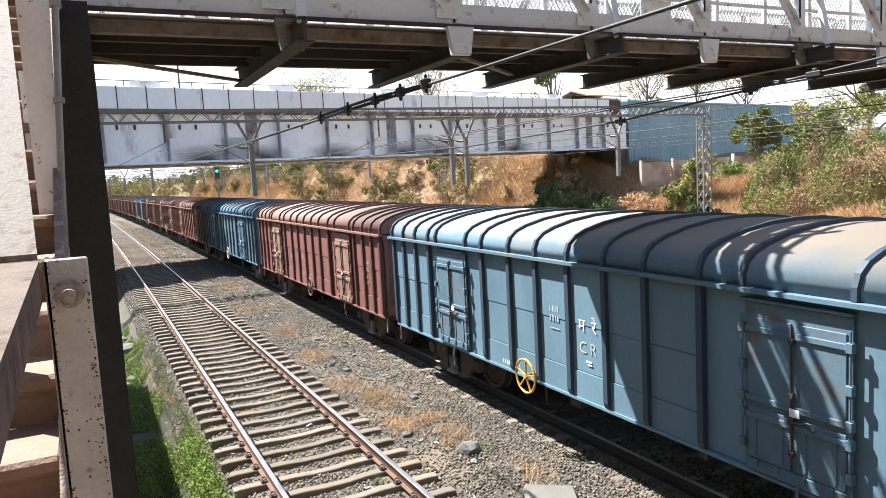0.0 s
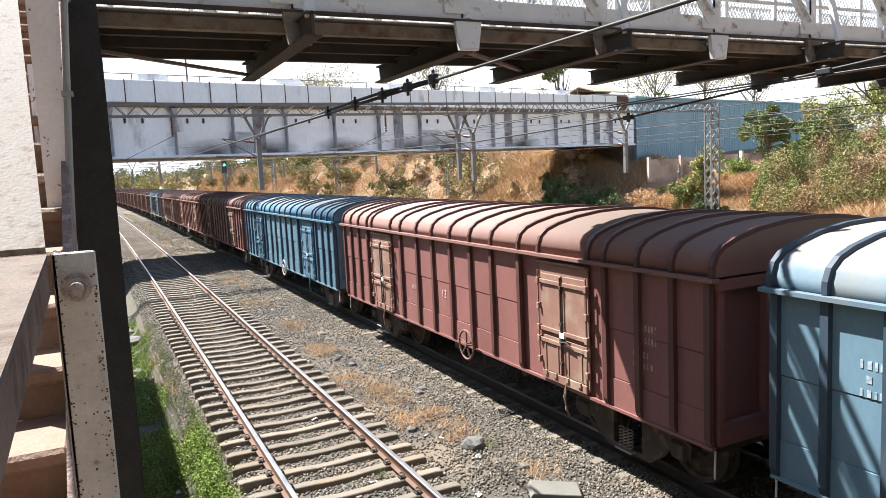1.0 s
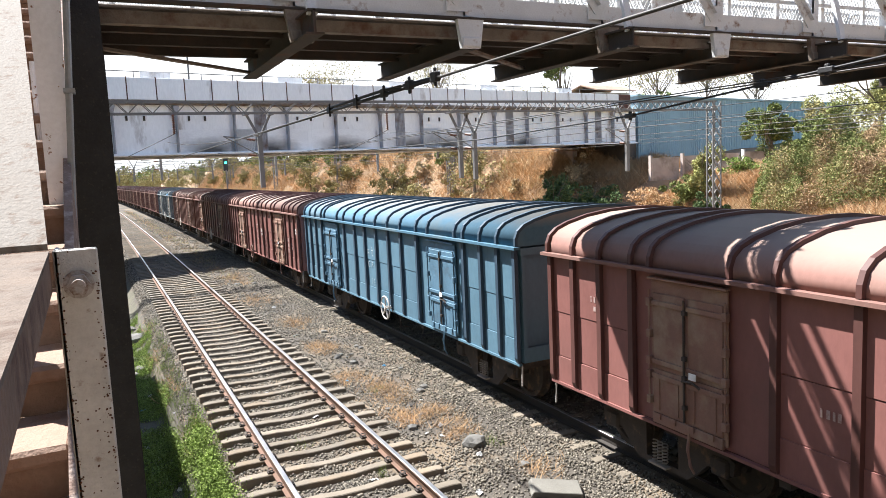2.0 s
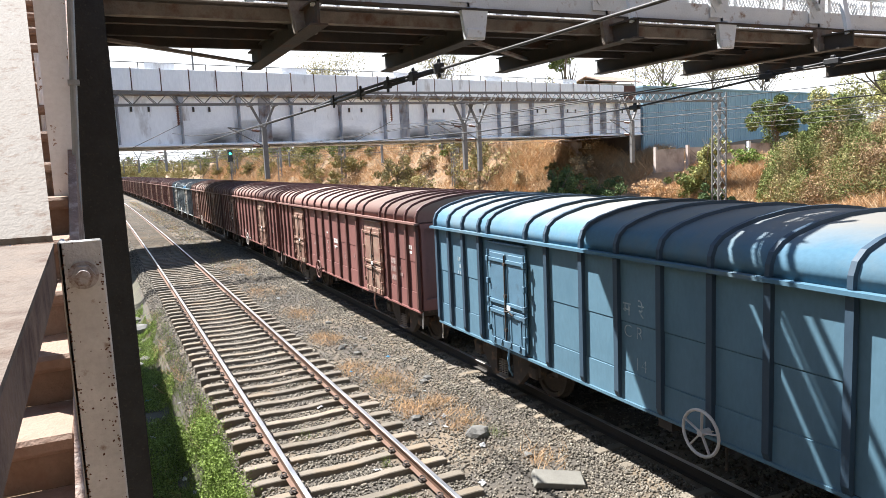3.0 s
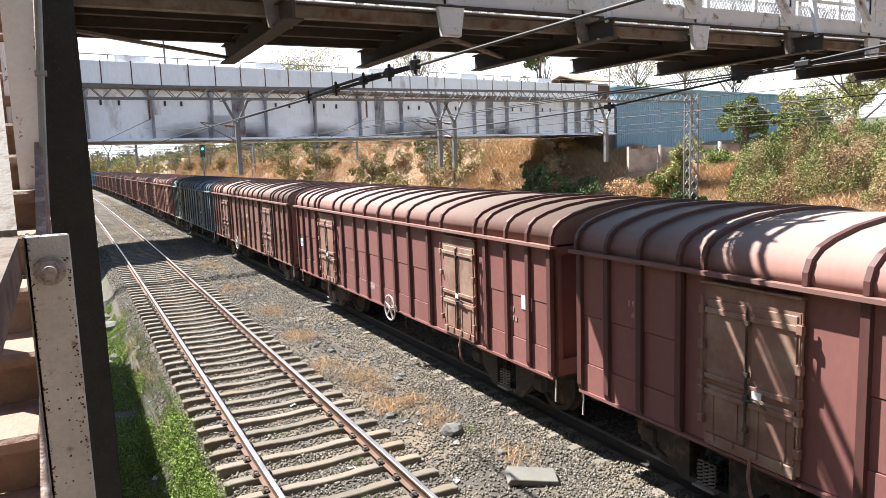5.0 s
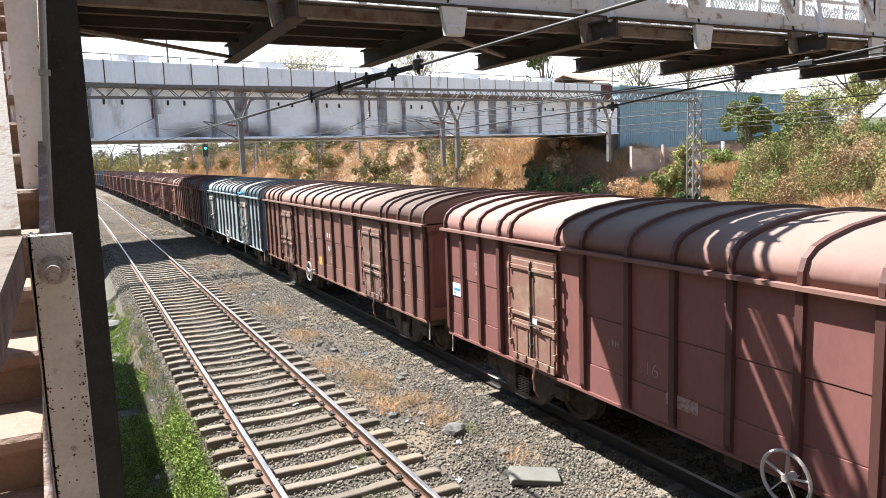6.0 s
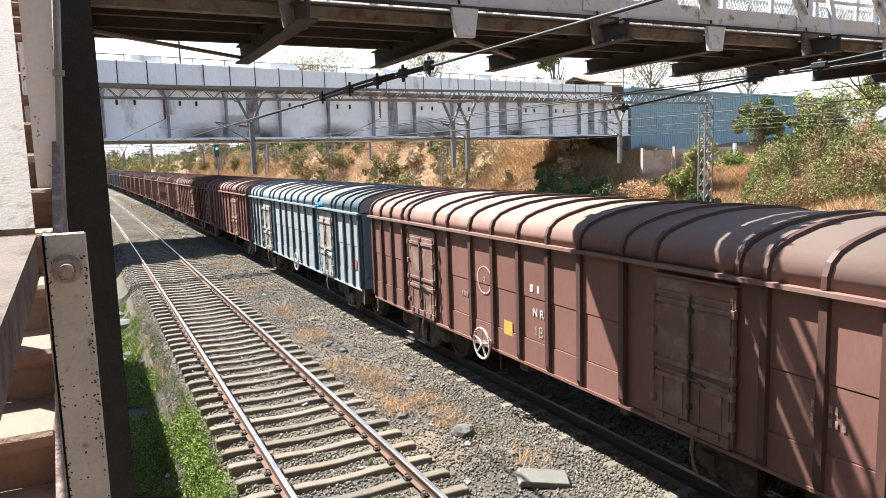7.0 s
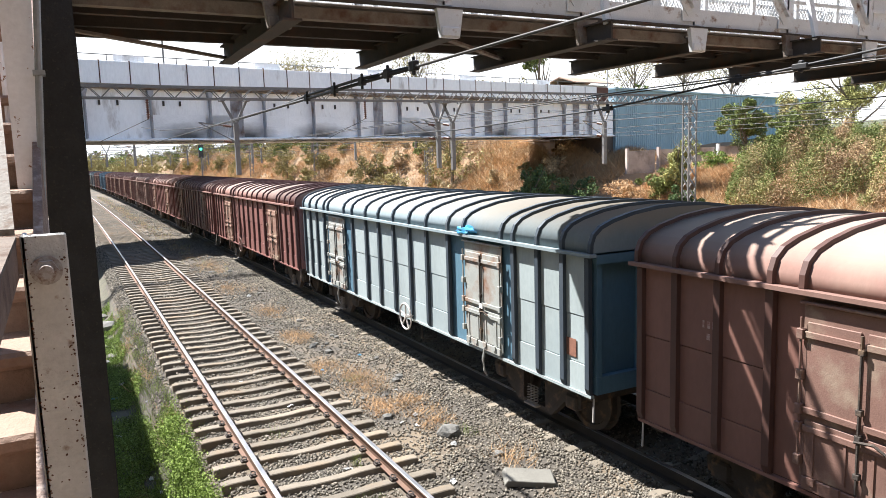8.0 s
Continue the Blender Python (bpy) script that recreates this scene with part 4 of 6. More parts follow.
def build_stairs():
    st = tagged(empty("staircase"), "worn footbridge stairs with rusty plate treads, rising beside the track", "staircase", kind="structure")
    for k in range(-9, 16):
        y, z = 2.07 + 0.3 * k, 3.59 + 0.15 * k
        part("tread", boxes((-4.7, -3.0, y, y + 0.34, z - 0.05, z), bevel=0.012), M_STEP, st)
        part("riser", boxes((-4.7, -3.0, y + 0.03, y + 0.05, z - 0.15, z - 0.05)), M_STEP, st)
    for x in (-4.78, -2.985):
        s = bmesh.new()
        bar(s, (x, -0.9, 2.02), (x, 6.8, 5.87), 0.03, 0.3)
        part("stringer", s, M_RUSTPLATE, st)
    for x in (-4.6, -3.2):
        leg = boxes((x - 0.06, x + 0.06, 3.6, 3.72, -0.9, 3.95))
        part("support_leg", leg, M_BLACK, st)
    part("landing", boxes((-4.7, -3.0, -3.4, -0.62, 2.15, 2.22)), M_STEP, st)
    for x in (-4.6, -3.2):
        part("support_leg", boxes((x - 0.06, x + 0.06, -3.2, -3.08, -0.9, 2.15)), M_BLACK, st)
    # bolted rail post: an angle with a flange turned back, and its bolt
    post = boxes((-2.962, -2.886, 1.5, 1.51, 3.05, 4.152), (-2.962, -2.952, 1.5, 1.575, 3.05, 4.152), bevel=0.003)
    p = part("rail_post", post, M_POST, st, "rust-spotted white angle post")
    scabs, dice = bmesh.new(), random.Random(5)
    for k in range(430):
        edge = dice.random()
        x = -2.958 + abs(dice.gauss(0, 0.004)) if edge < 0.35 else -2.889 - abs(dice.gauss(0, 0.006)) if edge < 0.8 else dice.uniform(-2.955, -2.892)
        r = dice.uniform(0.0006, 0.0023)
        bmesh.ops.create_icosphere(scabs, subdivisions=1, radius=r, matrix=pose(x, 1.4995, dice.uniform(3.1, 4.148), 0, dice.uniform(0, 180), 0) @ Matrix.Diagonal((1, 0.35, dice.uniform(0.8, 1.5), 1)))
    part("rust_scabs", scabs, M_SCAB, p, "brown rust scabs along the edges")["kind"] = "stuff"
    bolt = bmesh.new()
    rod(bolt, [(-2.923, 1.502, 4.085), (-2.923, 1.492, 4.085)], 0.027, 16)
    rod(bolt, [(-2.923, 1.494, 4.085), (-2.923, 1.48, 4.085)], 0.021, 6)
    rod(bolt, [(-2.923, 1.482, 4.085), (-2.923, 1.462, 4.085)], 0.0125, 14)
    part("bolt", bolt, M_BOLT, p, "painted hexagon bolt and washer")
    # level landing handrail, its broad cap darkened for shade; bleached plate climbs the stairs
    rail = bmesh.new()
    prism(rail, [(0.25, 4.0), (1.5, 4.075), (1.5, 4.142), (0.25, 4.067)], -3.3, -2.968, "x")
    part("handrail", rail, M_RAILRUST, st, "rusted handrail channel")
    cap = bmesh.new()
    prism(cap, [(0.25, 4.069), (1.49, 4.144), (1.49, 4.152), (0.25, 4.077)], -3.32, -2.966, "x")
    part("handrail_cap", cap, M_CAP_RUST_SHADE, st, "rust-stained beige handrail plate, darkened for shade")
    for y in (2.5, 4.2):
        z = 4.165 + (y - 1.5) * 0.5534
        part("baluster", boxes((-3.2, -3.15, y, y + 0.05, z - 0.95, z - 0.02)), M_WHITE, st)
    plate = bmesh.new()
    low, high = Vector((-2.968, 1.5, 4.165)), Vector((-3.155, 4.4, 5.77))
    ring = [low, high, Vector((-3.62, 4.4, 5.77)), Vector((-3.36, 1.5, 4.165))]
    tops = [plate.verts.new(p) for p in ring]
    feet = [plate.verts.new(p - Vector((0, 0, 0.012))) for p in ring]
    plate.faces.new(tops)
    plate.faces.new(feet[::-1])
    for i in range(4):
        plate.faces.new((tops[i], feet[i], feet[(i + 1) % 4], tops[(i + 1) % 4]))
    bmesh.ops.recalc_face_normals(plate, faces=plate.faces)
    part("side_plate", plate, M_CREAM, st, "sun-bleached cream painted sloping plate")
    # tall white channel post behind, with conduit and pipes
    tall = bmesh.new()
    prism(tall, [(-3.07, 2.4), (-3.05, 2.4), (-2.992, 4.05), (-2.942, 5.15), (-2.925, 5.9), (-3.07, 5.9)], 3.5, 3.515)
    box(tall, -3.07, -3.058, 3.515, 3.58, 2.4, 5.9)
    part("tall_post", tall, M_WHITE, st, "white painted steel channel post")
    con = bmesh.new()
    rod(con, [(-3.1, 3.46, 3.0), (-2.985, 3.46, 4.1), (-2.925, 3.46, 5.04), (-2.905, 3.46, 5.12)], 0.015, 10)
    box(con, -2.97, -2.925, 3.44, 3.5, 4.66, 4.68)
    box(con, -2.945, -2.9, 3.44, 3.5, 5.06, 5.08)
    part("conduit", con, M_GALV, st, "grey conduit with clips")
    for k, x in enumerate((-3.07, -3.12)):
        pipe = bmesh.new()
        rod(pipe, [(x, 3.9 + 0.3 * k, 2.6), (x, 3.9 + 0.3 * k, 4.9)], 0.012, 8)
        part("pipe", pipe, M_WHITE, st)


build_stairs()



def build_sky_block():
    """Unseen block across the line behind the stairs, added to keep skylight off the wagons."""
    c = tagged(empty("station_concourse"), "unseen dark block over the tracks, added behind the stairs to cut skylight", "station building", kind="structure")
    part("wall", boxes((-30, 44, -21, -9, 6.6, 21.0)), M_ABUT, c)
    part("roof", boxes((-30.5, 44.5, -21.5, -8.5, 21.0, 21.3)), M_TIN, c)
    for x in (-7.0, 7.4, 17.2, 27.0):
        part("pier", boxes((x - 0.5, x + 0.5, -20, -10, -0.6, 6.6)), M_ABUT, c)


build_sky_block()

# ---- road bridge ----
RB_A, RB_B = Vector((-18.0, 36.4, 0)), Vector((37.6, 46.4, 0))
RB_DIR = (RB_B - RB_A).normalized()
RB = farther(1.055) @ Matrix.Translation(RB_A) @ Matrix.Rotation(math.atan2(RB_DIR.y, RB_DIR.x), 4, "Z")   # local x along the bridge, y away
RB_LEN = (RB_B - RB_A).length


def build_road_bridge():
    rb = tagged(empty("road_bridge", RB), "white painted plate-girder road bridge with panelled parapet over the railway", "road bridge", kind="structure")
    L = RB_LEN
    for y in (0.0, 6.6):
        part("girder", boxes((0, L, y + 0.12, y + 0.16, 5.65, 8.15)), M_GIRDER, rb, "white plate girder with soot marks")
        part("bottom_flange", boxes((0, L, y - 0.12, y + 0.4, 5.57, 5.65), (0, L, y + 0.0, y + 0.3, 5.65, 5.69)), M_GIRDER, rb)
        part("top_flange", boxes((0, L, y - 0.15, y + 0.45, 8.15, 8.24)), M_EDGE, rb)
    for i, x in enumerate(np.arange(0.8, L, 1.55)):
        k = bmesh.new()
        if i % 6 == 3:
            box(k, x - 0.35, x + 0.35, 0.08, 0.12, 5.7, 8.12)
            for j in range(7):
                box(k, x - 0.32 + 0.1 * j, x - 0.28 + 0.1 * j, 0.05, 0.08, 5.75, 8.1)
            part("splice_plate", k, M_STIFF, rb, "grey riveted splice plate")
        elif i % 2 == 0:
            prism(k, [(x - 0.03, 5.7), (x + 0.03, 5.7), (x + 0.03, 7.6), (x + 0.16, 8.1), (x - 0.16, 8.1), (x - 0.03, 7.6)], -0.22, 0.12)
            part("stiffener", k, M_STIFF, rb)
        else:
            box(k, x - 0.05, x + 0.05, 0.06, 0.12, 7.35, 7.6)
            part("lug", k, M_BEAM, rb)
            part("lug", boxes((x - 0.9, x - 0.8, 0.06, 0.12, 7.35, 7.6)), M_BEAM, rb)
    part("deck", boxes((0, L, 0.3, 6.6, 8.05, 8.3), (0, L, -0.35, 0.0, 8.24, 8.36), (0, L, 6.9, 7.3, 8.24, 8.36)), M_EDGE, rb)
    part("cross_girder", boxes(*[(x, x + 0.2, 0.2, 6.7, 6.6, 8.05) for x in np.arange(1, L, 3.1)]), M_BEAM, rb)
    for i in range(int(L / 1.42)):
        x = 0.02 + 1.42 * i
        for y in (-0.32, 7.2):
            part("parapet_panel", boxes((x + 0.012, x + 1.40, y, y + 0.06, 8.37, 9.46), bevel=0.012), M_BROWN if x > L - 2.9 else M_GIRDER, rb)
            part("panel_post", boxes((x - 0.04, x + 0.012, y - 0.012, y + 0.1, 8.37, 9.5)), M_BROWN, rb)
    rail = bmesh.new()
    box(rail, 0, L - 5, -0.02, 0.02, 9.78, 9.82)
    for x in np.arange(0.5, L - 5, 1.7):
        box(rail, x - 0.02, x + 0.02, -0.02, 0.02, 9.4, 9.8)
    part("top_rail", rail, M_MAST, rb)
    for x in np.arange(3.0, L - 6, 7.4):
        part("rail_board", boxes((x, x + 1.5, -0.03, 0.03, 9.46, 9.8)), M_GIRDER, rb)
    part("abutment", boxes((L - 0.1, L + 3.0, 1.2, 7.2, -1, 8.2)), M_ABUT, rb, "dark masonry abutment")
    part("abutment", boxes((-0.9, 0.3, -0.4, 7.4, -1, 8.2)), M_PLASTER, rb)
    # soot above the tracks where engines passed
    for x, w in ((21.3, 0.8), (24.6, 0.8), (29.2, 0.7), (34.2, 0.8), (37.2, 0.7), (44.0, 0.8)):
        part("soot_mark", boxes((-2.0 * w, 2.0 * w, 0, 0.004, -0.05, 1.9)), M_SOOT, rb, "soft soot stain", pose(x, 0.114, 5.72) @ Matrix.Diagonal((1.45, 1, 0.62, 1)))


build_road_bridge()

# ---- overhead line ----


def lattice_beam(bm, a, b, depth, width, bays):
    a, b = Vector(a), Vector(b)
    side = (b - a).normalized().cross(Vector((0, 0, 1))) * width / 2
    up = Vector((0, 0, depth))
    for s in (-1, 1):
        bar(bm, a + side * s, b + side * s, 0.07)
        bar(bm, a + side * s + up, b + side * s + up, 0.07)
        for i in range(bays):
            p, q = a.lerp(b, i / bays), a.lerp(b, (i + 1) / bays)
            h = a.lerp(b, (i + 0.5) / bays)
            bar(bm, p + side * s, h + side * s + up, 0.035)
            bar(bm, h + side * s + up, q + side * s, 0.035)
    for i in range(bays + 1):
        p = a.lerp(b, i / bays)
        bar(bm, p + side, p - side, 0.03)
        bar(bm, p + side + up, p - side + up, 0.03)
    return bm


def portal(y, z, x0, x1, drops, label, detail=True):
    """Lattice portal over all the tracks, with hanging drop arms and a lattice mast at its end."""
    th = tagged(empty("overhead_portal", pose(bend(y), y, 0)), label, "overhead line portal")
    part("boom", lattice_beam(bmesh.new(), (x0, 0, z), (x1, 0, z), 0.5, 0.5, int((x1 - x0) / 0.95)), M_MAST, th)
    for x in (x0, x1):
        m = bmesh.new()
        for sx in (-0.32, 0.32):
            for sy in (-0.25, 0.25):
                bar(m, (x + sx, sy, -0.4), (x + sx, sy, z + 0.5), 0.08)
        n = 11
        for i in range(n):
            za, zb = -0.3 + (z + 0.7) * i / n, -0.3 + (z + 0.7) * (i + 1) / n
            for sy in (-0.25, 0.25):
                bar(m, (x - 0.32, sy, za), (x + 0.32, sy, zb), 0.035)
                bar(m, (x + 0.32, sy, za), (x - 0.32, sy, zb), 0.035)
            for sx in (-0.32, 0.32):
                bar(m, (x + sx, -0.25, za), (x + sx, 0.25, zb), 0.035)
        part("lattice_mast", m, M_MAST, th)
    for x, foot in drops:
        d = bmesh.new()
        for s in (-1, 1):
            bar(d, (x + s * 0.55, 0, z - 0.02), (x, 0, z - 1.15), 0.1)
            box(d, x + s * 0.55 - 0.1, x + s * 0.55 + 0.1, -0.3, 0.3, z - 0.1, z + 0.02)
        bar(d, (x, 0, z - 1.1), (x, 0, foot), 0.2, 0.2, up=(0, 1, 0))
        part("drop_arm", d, M_MAST, th)
        if detail:
            c = bmesh.new()
            rod(c, [(x, 0, 5.9), (x - 1.6, 0, 6.1)], 0.03, 6)
            rod(c, [(x, 0, 5.2), (x - 1.9, 0, 5.35)], 0.025, 6)
            rod(c, [(x, 0, 5.2), (x - 1.6, 0, 6.1)], 0.025, 6)
            part("cantilever", c, M_MAST, th)
            for zz in (5.91, 5.22):
                ins = bmesh.new()
                pts = [(x - 0.2 - 0.03 * k, 0, zz + 0.004 * k) for k in range(13)]
                rod(ins, pts, [0.07 if k % 2 else 0.03 for k in range(13)], 8)
                part("insulator", ins, M_INSUL, th, "brown ribbed insulator")
    return th


portal(33.0, 7.12, -5.2, 32.2, [(4.05, 3.75), (14.3, 3.7), (15.15, 3.6), (25.3, 3.6)], "grey lattice portal with Y-shaped drop arms across the tracks")
for yy, hh in ((66, 7.2), (102, 7.2), (140, 7.2), (185, 7.2), (235, 7.2)):
    portal(yy, hh, -6.0, 30.5, [(2.6, 4.3), (12.5, 4.2), (22.5, 4.2)], "distant overhead line portal in the haze", detail=yy < 110)


def wire(name, pts, r, material, label, n=6):
    bm = bmesh.new()
    rod(bm, pts, r, n)
    return tagged(part(name, bm, material, smooth=True), label, "overhead wire")


def span(x, z0, sag, y0, y1, steps=24):
    return [(x + bend(y0 + (y1 - y0) * i / steps), y0 + (y1 - y0) * i / steps, z0 + sag * (2 * i / steps - 1) ** 2) for i in range(steps + 1)]


for x, z in ((0.0, 5.09), (4.85, 5.16), (10.2, 5.11), (14.7, 5.12), (20.0, 5.15), (25.0, 5.15)):
    wire("contact_wire", span(x, z, 0.0, -25, 33) + span(x, z, 0.0, 36, 240), 0.0125 if x < 1 else 0.0105, M_WIRE, "taut copper contact wire above the rails")
wire("contact_wire", span(4.87, 5.195, 0.0, -25, 33), 0.0095, M_WIRE, "second taut contact wire close beside the first")
wire("cable_sleeve", [(0.0, 6.0, 5.10), (0.0, 7.5, 5.135), (0.0, 9.2, 5.135), (0.02, 10.8, 5.10)], 0.017, M_BLACKWIRE, "black insulating sleeve on the contact wire")
wire("cable_sleeve", [(0.0, 5.9, 5.09), (0.0, 10.9, 5.09)], 0.019, M_BLACKWIRE, "black insulating sleeve on the contact wire")
wire("catenary_wire", [(0.02, 10.8, 5.09), (0.1, 15, 5.1), (0.1, 20, 5.22), (0.1, 27, 5.5), (0.0, 33, 5.9)], 0.011, M_WIRE, "pale catenary wire rising to the portal")
wire("catenary_wire", [(4.85, -20, 5.7), (4.85, 3.0, 5.38), (4.85, 5.4, 5.22), (4.85, 6.5, 5.14), (4.85, 9, 4.96), (4.85, 14, 4.86), (4.85, 22, 4.95), (4.85, 33, 5.3)], 0.016, M_BLACKWIRE, "black insulated cable above the goods train")
for x in (10.2, 14.7, 20.0):
    wire("catenary_wire", span(x, 5.35, 0.75, -25, 33) + span(x, 5.4, 0.7, 33.2, 66), 0.009, M_BLACKWIRE, "sagging dark catenary wire over the farther tracks")
    wire("catenary_wire", span(x, 5.5, 0.6, 66, 102) + span(x, 5.5, 0.6, 102.2, 140), 0.012, M_BLACKWIRE, "sagging dark catenary wire over the farther tracks")
for y in (6.0, 6.6, 7.3, 8.2, 9.3):
    c = boxes((-0.03, 0.03, y - 0.06, y + 0.06, 5.06, 5.15), (-0.012, 0.012, y - 0.02, y + 0.02, 5.02, 5.19), bevel=0.008)
    tagged(part("wire_clamp", c, M_BLACKWIRE), "black clamp on the overhead wire", "wire clamp")
for y, z in ((6.5, 5.14), (9.0, 4.96), (5.6, 5.2)):
    c = boxes((4.81, 4.89, y - 0.1, y + 0.1, z - 0.035, z + 0.035), (4.83, 4.87, y - 0.03, y + 0.03, z - 0.07, z + 0.07), bevel=0.01)
    tagged(part("wire_clamp", c, M_BLACKWIRE), "black clamp on the overhead wire", "wire clamp")

# ---- beyond the tracks ----


def build_signal():
    s = tagged(empty("railway_signal", pose(8.7 + bend(70), 70, 0)), "distant colour-light signal on a post, showing green", "signal")
    part("post", rod(bmesh.new(), [(0, 0, -0.4), (0, 0, 5.0)], 0.07, 8), M_MAST, s)
    part("head", boxes((-0.22, 0.22, 0.0, 0.2, 4.9, 6.1), bevel=0.03), M_SIGNAL, s)
    m = bpy.data.materials.new("green_signal_light")
    m.use_nodes = True
    b = m.node_tree.nodes["Principled BSDF"]
    b.inputs["Base Color"].default_value = (0.02, 0.5, 0.3, 1)
    b.inputs["Emission Color"].default_value, b.inputs["Emission Strength"].default_value = (0.05, 1.0, 0.6, 1), 2.0
    part("lamp", rod(bmesh.new(), [(0, 0.0, 5.7), (0, -0.06, 5.7)], 0.11, 12), m, s, "lit green lamp")


build_signal()


def build_shed():
    m = farther(1.055) @ Matrix.Translation((38.8, 47.6, 0)) @ Matrix.Rotation(math.atan2(8, 39.5), 4, "Z")
    sh = tagged(empty("industrial_shed", m), "long blue sheet-clad industrial shed above the cutting", "shed")
    for i in range(27):
        part("cladding_sheet", boxes((1.5 * i, 1.5 * i + 1.49, 0, 0.12, 3.4, 9.55), *[(1.5 * i + 0.3 * j, 1.5 * i + 0.3 * j + 0.08, -0.03, 0, 3.4, 9.5) for j in range(5)]), M_SHED, sh)
    part("roof", boxes((-0.2, 41, -0.15, 5, 9.55, 9.68)), M_SHED, sh)
    part("side_wall", boxes((0, 0.15, 0.12, 4.8, 3.4, 9.55)), M_SHED, sh)
    part("back_wall", boxes((0.15, 40.5, 4.6, 4.8, 3.4, 9.55)), M_SHED, sh)


build_shed()


def build_wall():
    w = tagged(empty("boundary_wall"), "stained pinkish plaster boundary wall on top of the cutting", "wall")
    for i in range(9):
        x = 36.5 + 3 * i
        y = 43.5 - 0.35 * i
        z = 3.3 + 0.06 * i
        part("wall_panel", boxes((x + 0.1, x + 2.9, y, y + 0.15, z - 0.8, z + 1.0)), M_PLASTER, w)
        part("wall_post", boxes((x - 0.1, x + 0.1, y - 0.05, y + 0.2, z - 0.8, z + 1.2)), M_WHITE if i == 3 else M_PLASTER, w)


build_wall()


# unseen wall, set so that its shade falls along the drain
def build_verge_shade_wall():
    w = tagged(empty("lineside_wall"), "unseen plain wall behind the drain, placed to shade the verge", "wall")
    for i in range(7):
        y = 7.4 + 2.0 * i
        part("wall_panel", boxes((-3.62, -3.45, y, y + 1.98, -0.9, 3.0)), M_PLASTER, w)


build_verge_shade_wall()


def build_retaining_wall():
    w = tagged(empty("retaining_wall"), "buff rubble-stone retaining wall along the top of the cutting", "wall")
    for i in range(16):
        y = 53 + 2.4 * i
        x = 36.2 + 0.02 * i + bend(y)
        part("wall_panel", boxes((x, x + 0.5, y, y + 2.36, 3.2, 5.3 + 0.1 * math.sin(i * 1.7) + 0.05 * i)), M_PLASTER, w)
        part("coping", boxes((x - 0.05, x + 0.55, y, y + 2.36, 5.35 + 0.1 * math.sin(i * 1.7) + 0.05 * i, 5.45 + 0.1 * math.sin(i * 1.7) + 0.05 * i)), M_PLASTER, w)


build_retaining_wall()


def build_hut():
    h = tagged(empty("hut", farther(1.055) @ pose(45.5, 61.0, 0, 0, 0, 8)), "small hut with rusty tin roof behind the road bridge", "hut")
    part("wall", boxes((-2.4, 2.4, -1.8, 1.8, 5.0, 11.2)), M_PLASTER, h)
    roof = bmesh.new()
    prism(roof, [(-2.4, 11.3), (0.0, 12.0), (2.4, 11.3), (2.4, 11.4), (0.0, 12.1), (-2.4, 11.4)], -2.9, 2.9, "x")
    part("roof", roof, M_TIN, h, "rusty corrugated tin roof")


build_hut()
for x, y, top in ((2.27, 42.8, 12.6), (42.4, 52.75, 14.1)):
    bm = bmesh.new()
    rod(bm, [(x, y, 8.5), (x, y, top)], 0.05, 8)
    if x > 10:
        box(bm, x - 0.5, x + 0.1, y - 0.05, y + 0.05, top - 0.9, top - 0.4)
    tagged(part("pole", bm, M_MAST), "thin grey pole standing on the road bridge", "pole")
for x in (0.3, 10.2):
    bm = bmesh.new()
    pts = [(x, 33.0, 7.1 - 0.05 * k) for k in range(18)]
    rod(bm, pts, [0.075 if k % 2 else 0.03 for k in range(18)], 8)
    tagged(part("suspension_insulator", bm, M_INSUL), "dark insulator string hanging from the portal", "insulator")
    wire("stay_wire", [(x, 33.0, 6.25), (x - 1.9, 33.0, 5.35)], 0.014, M_WIRE, "pale stay wire below the insulator string")


def on_ground(x, y, up=0.0):
    return (x + bend(y), y, ground_z(x, y) + up)


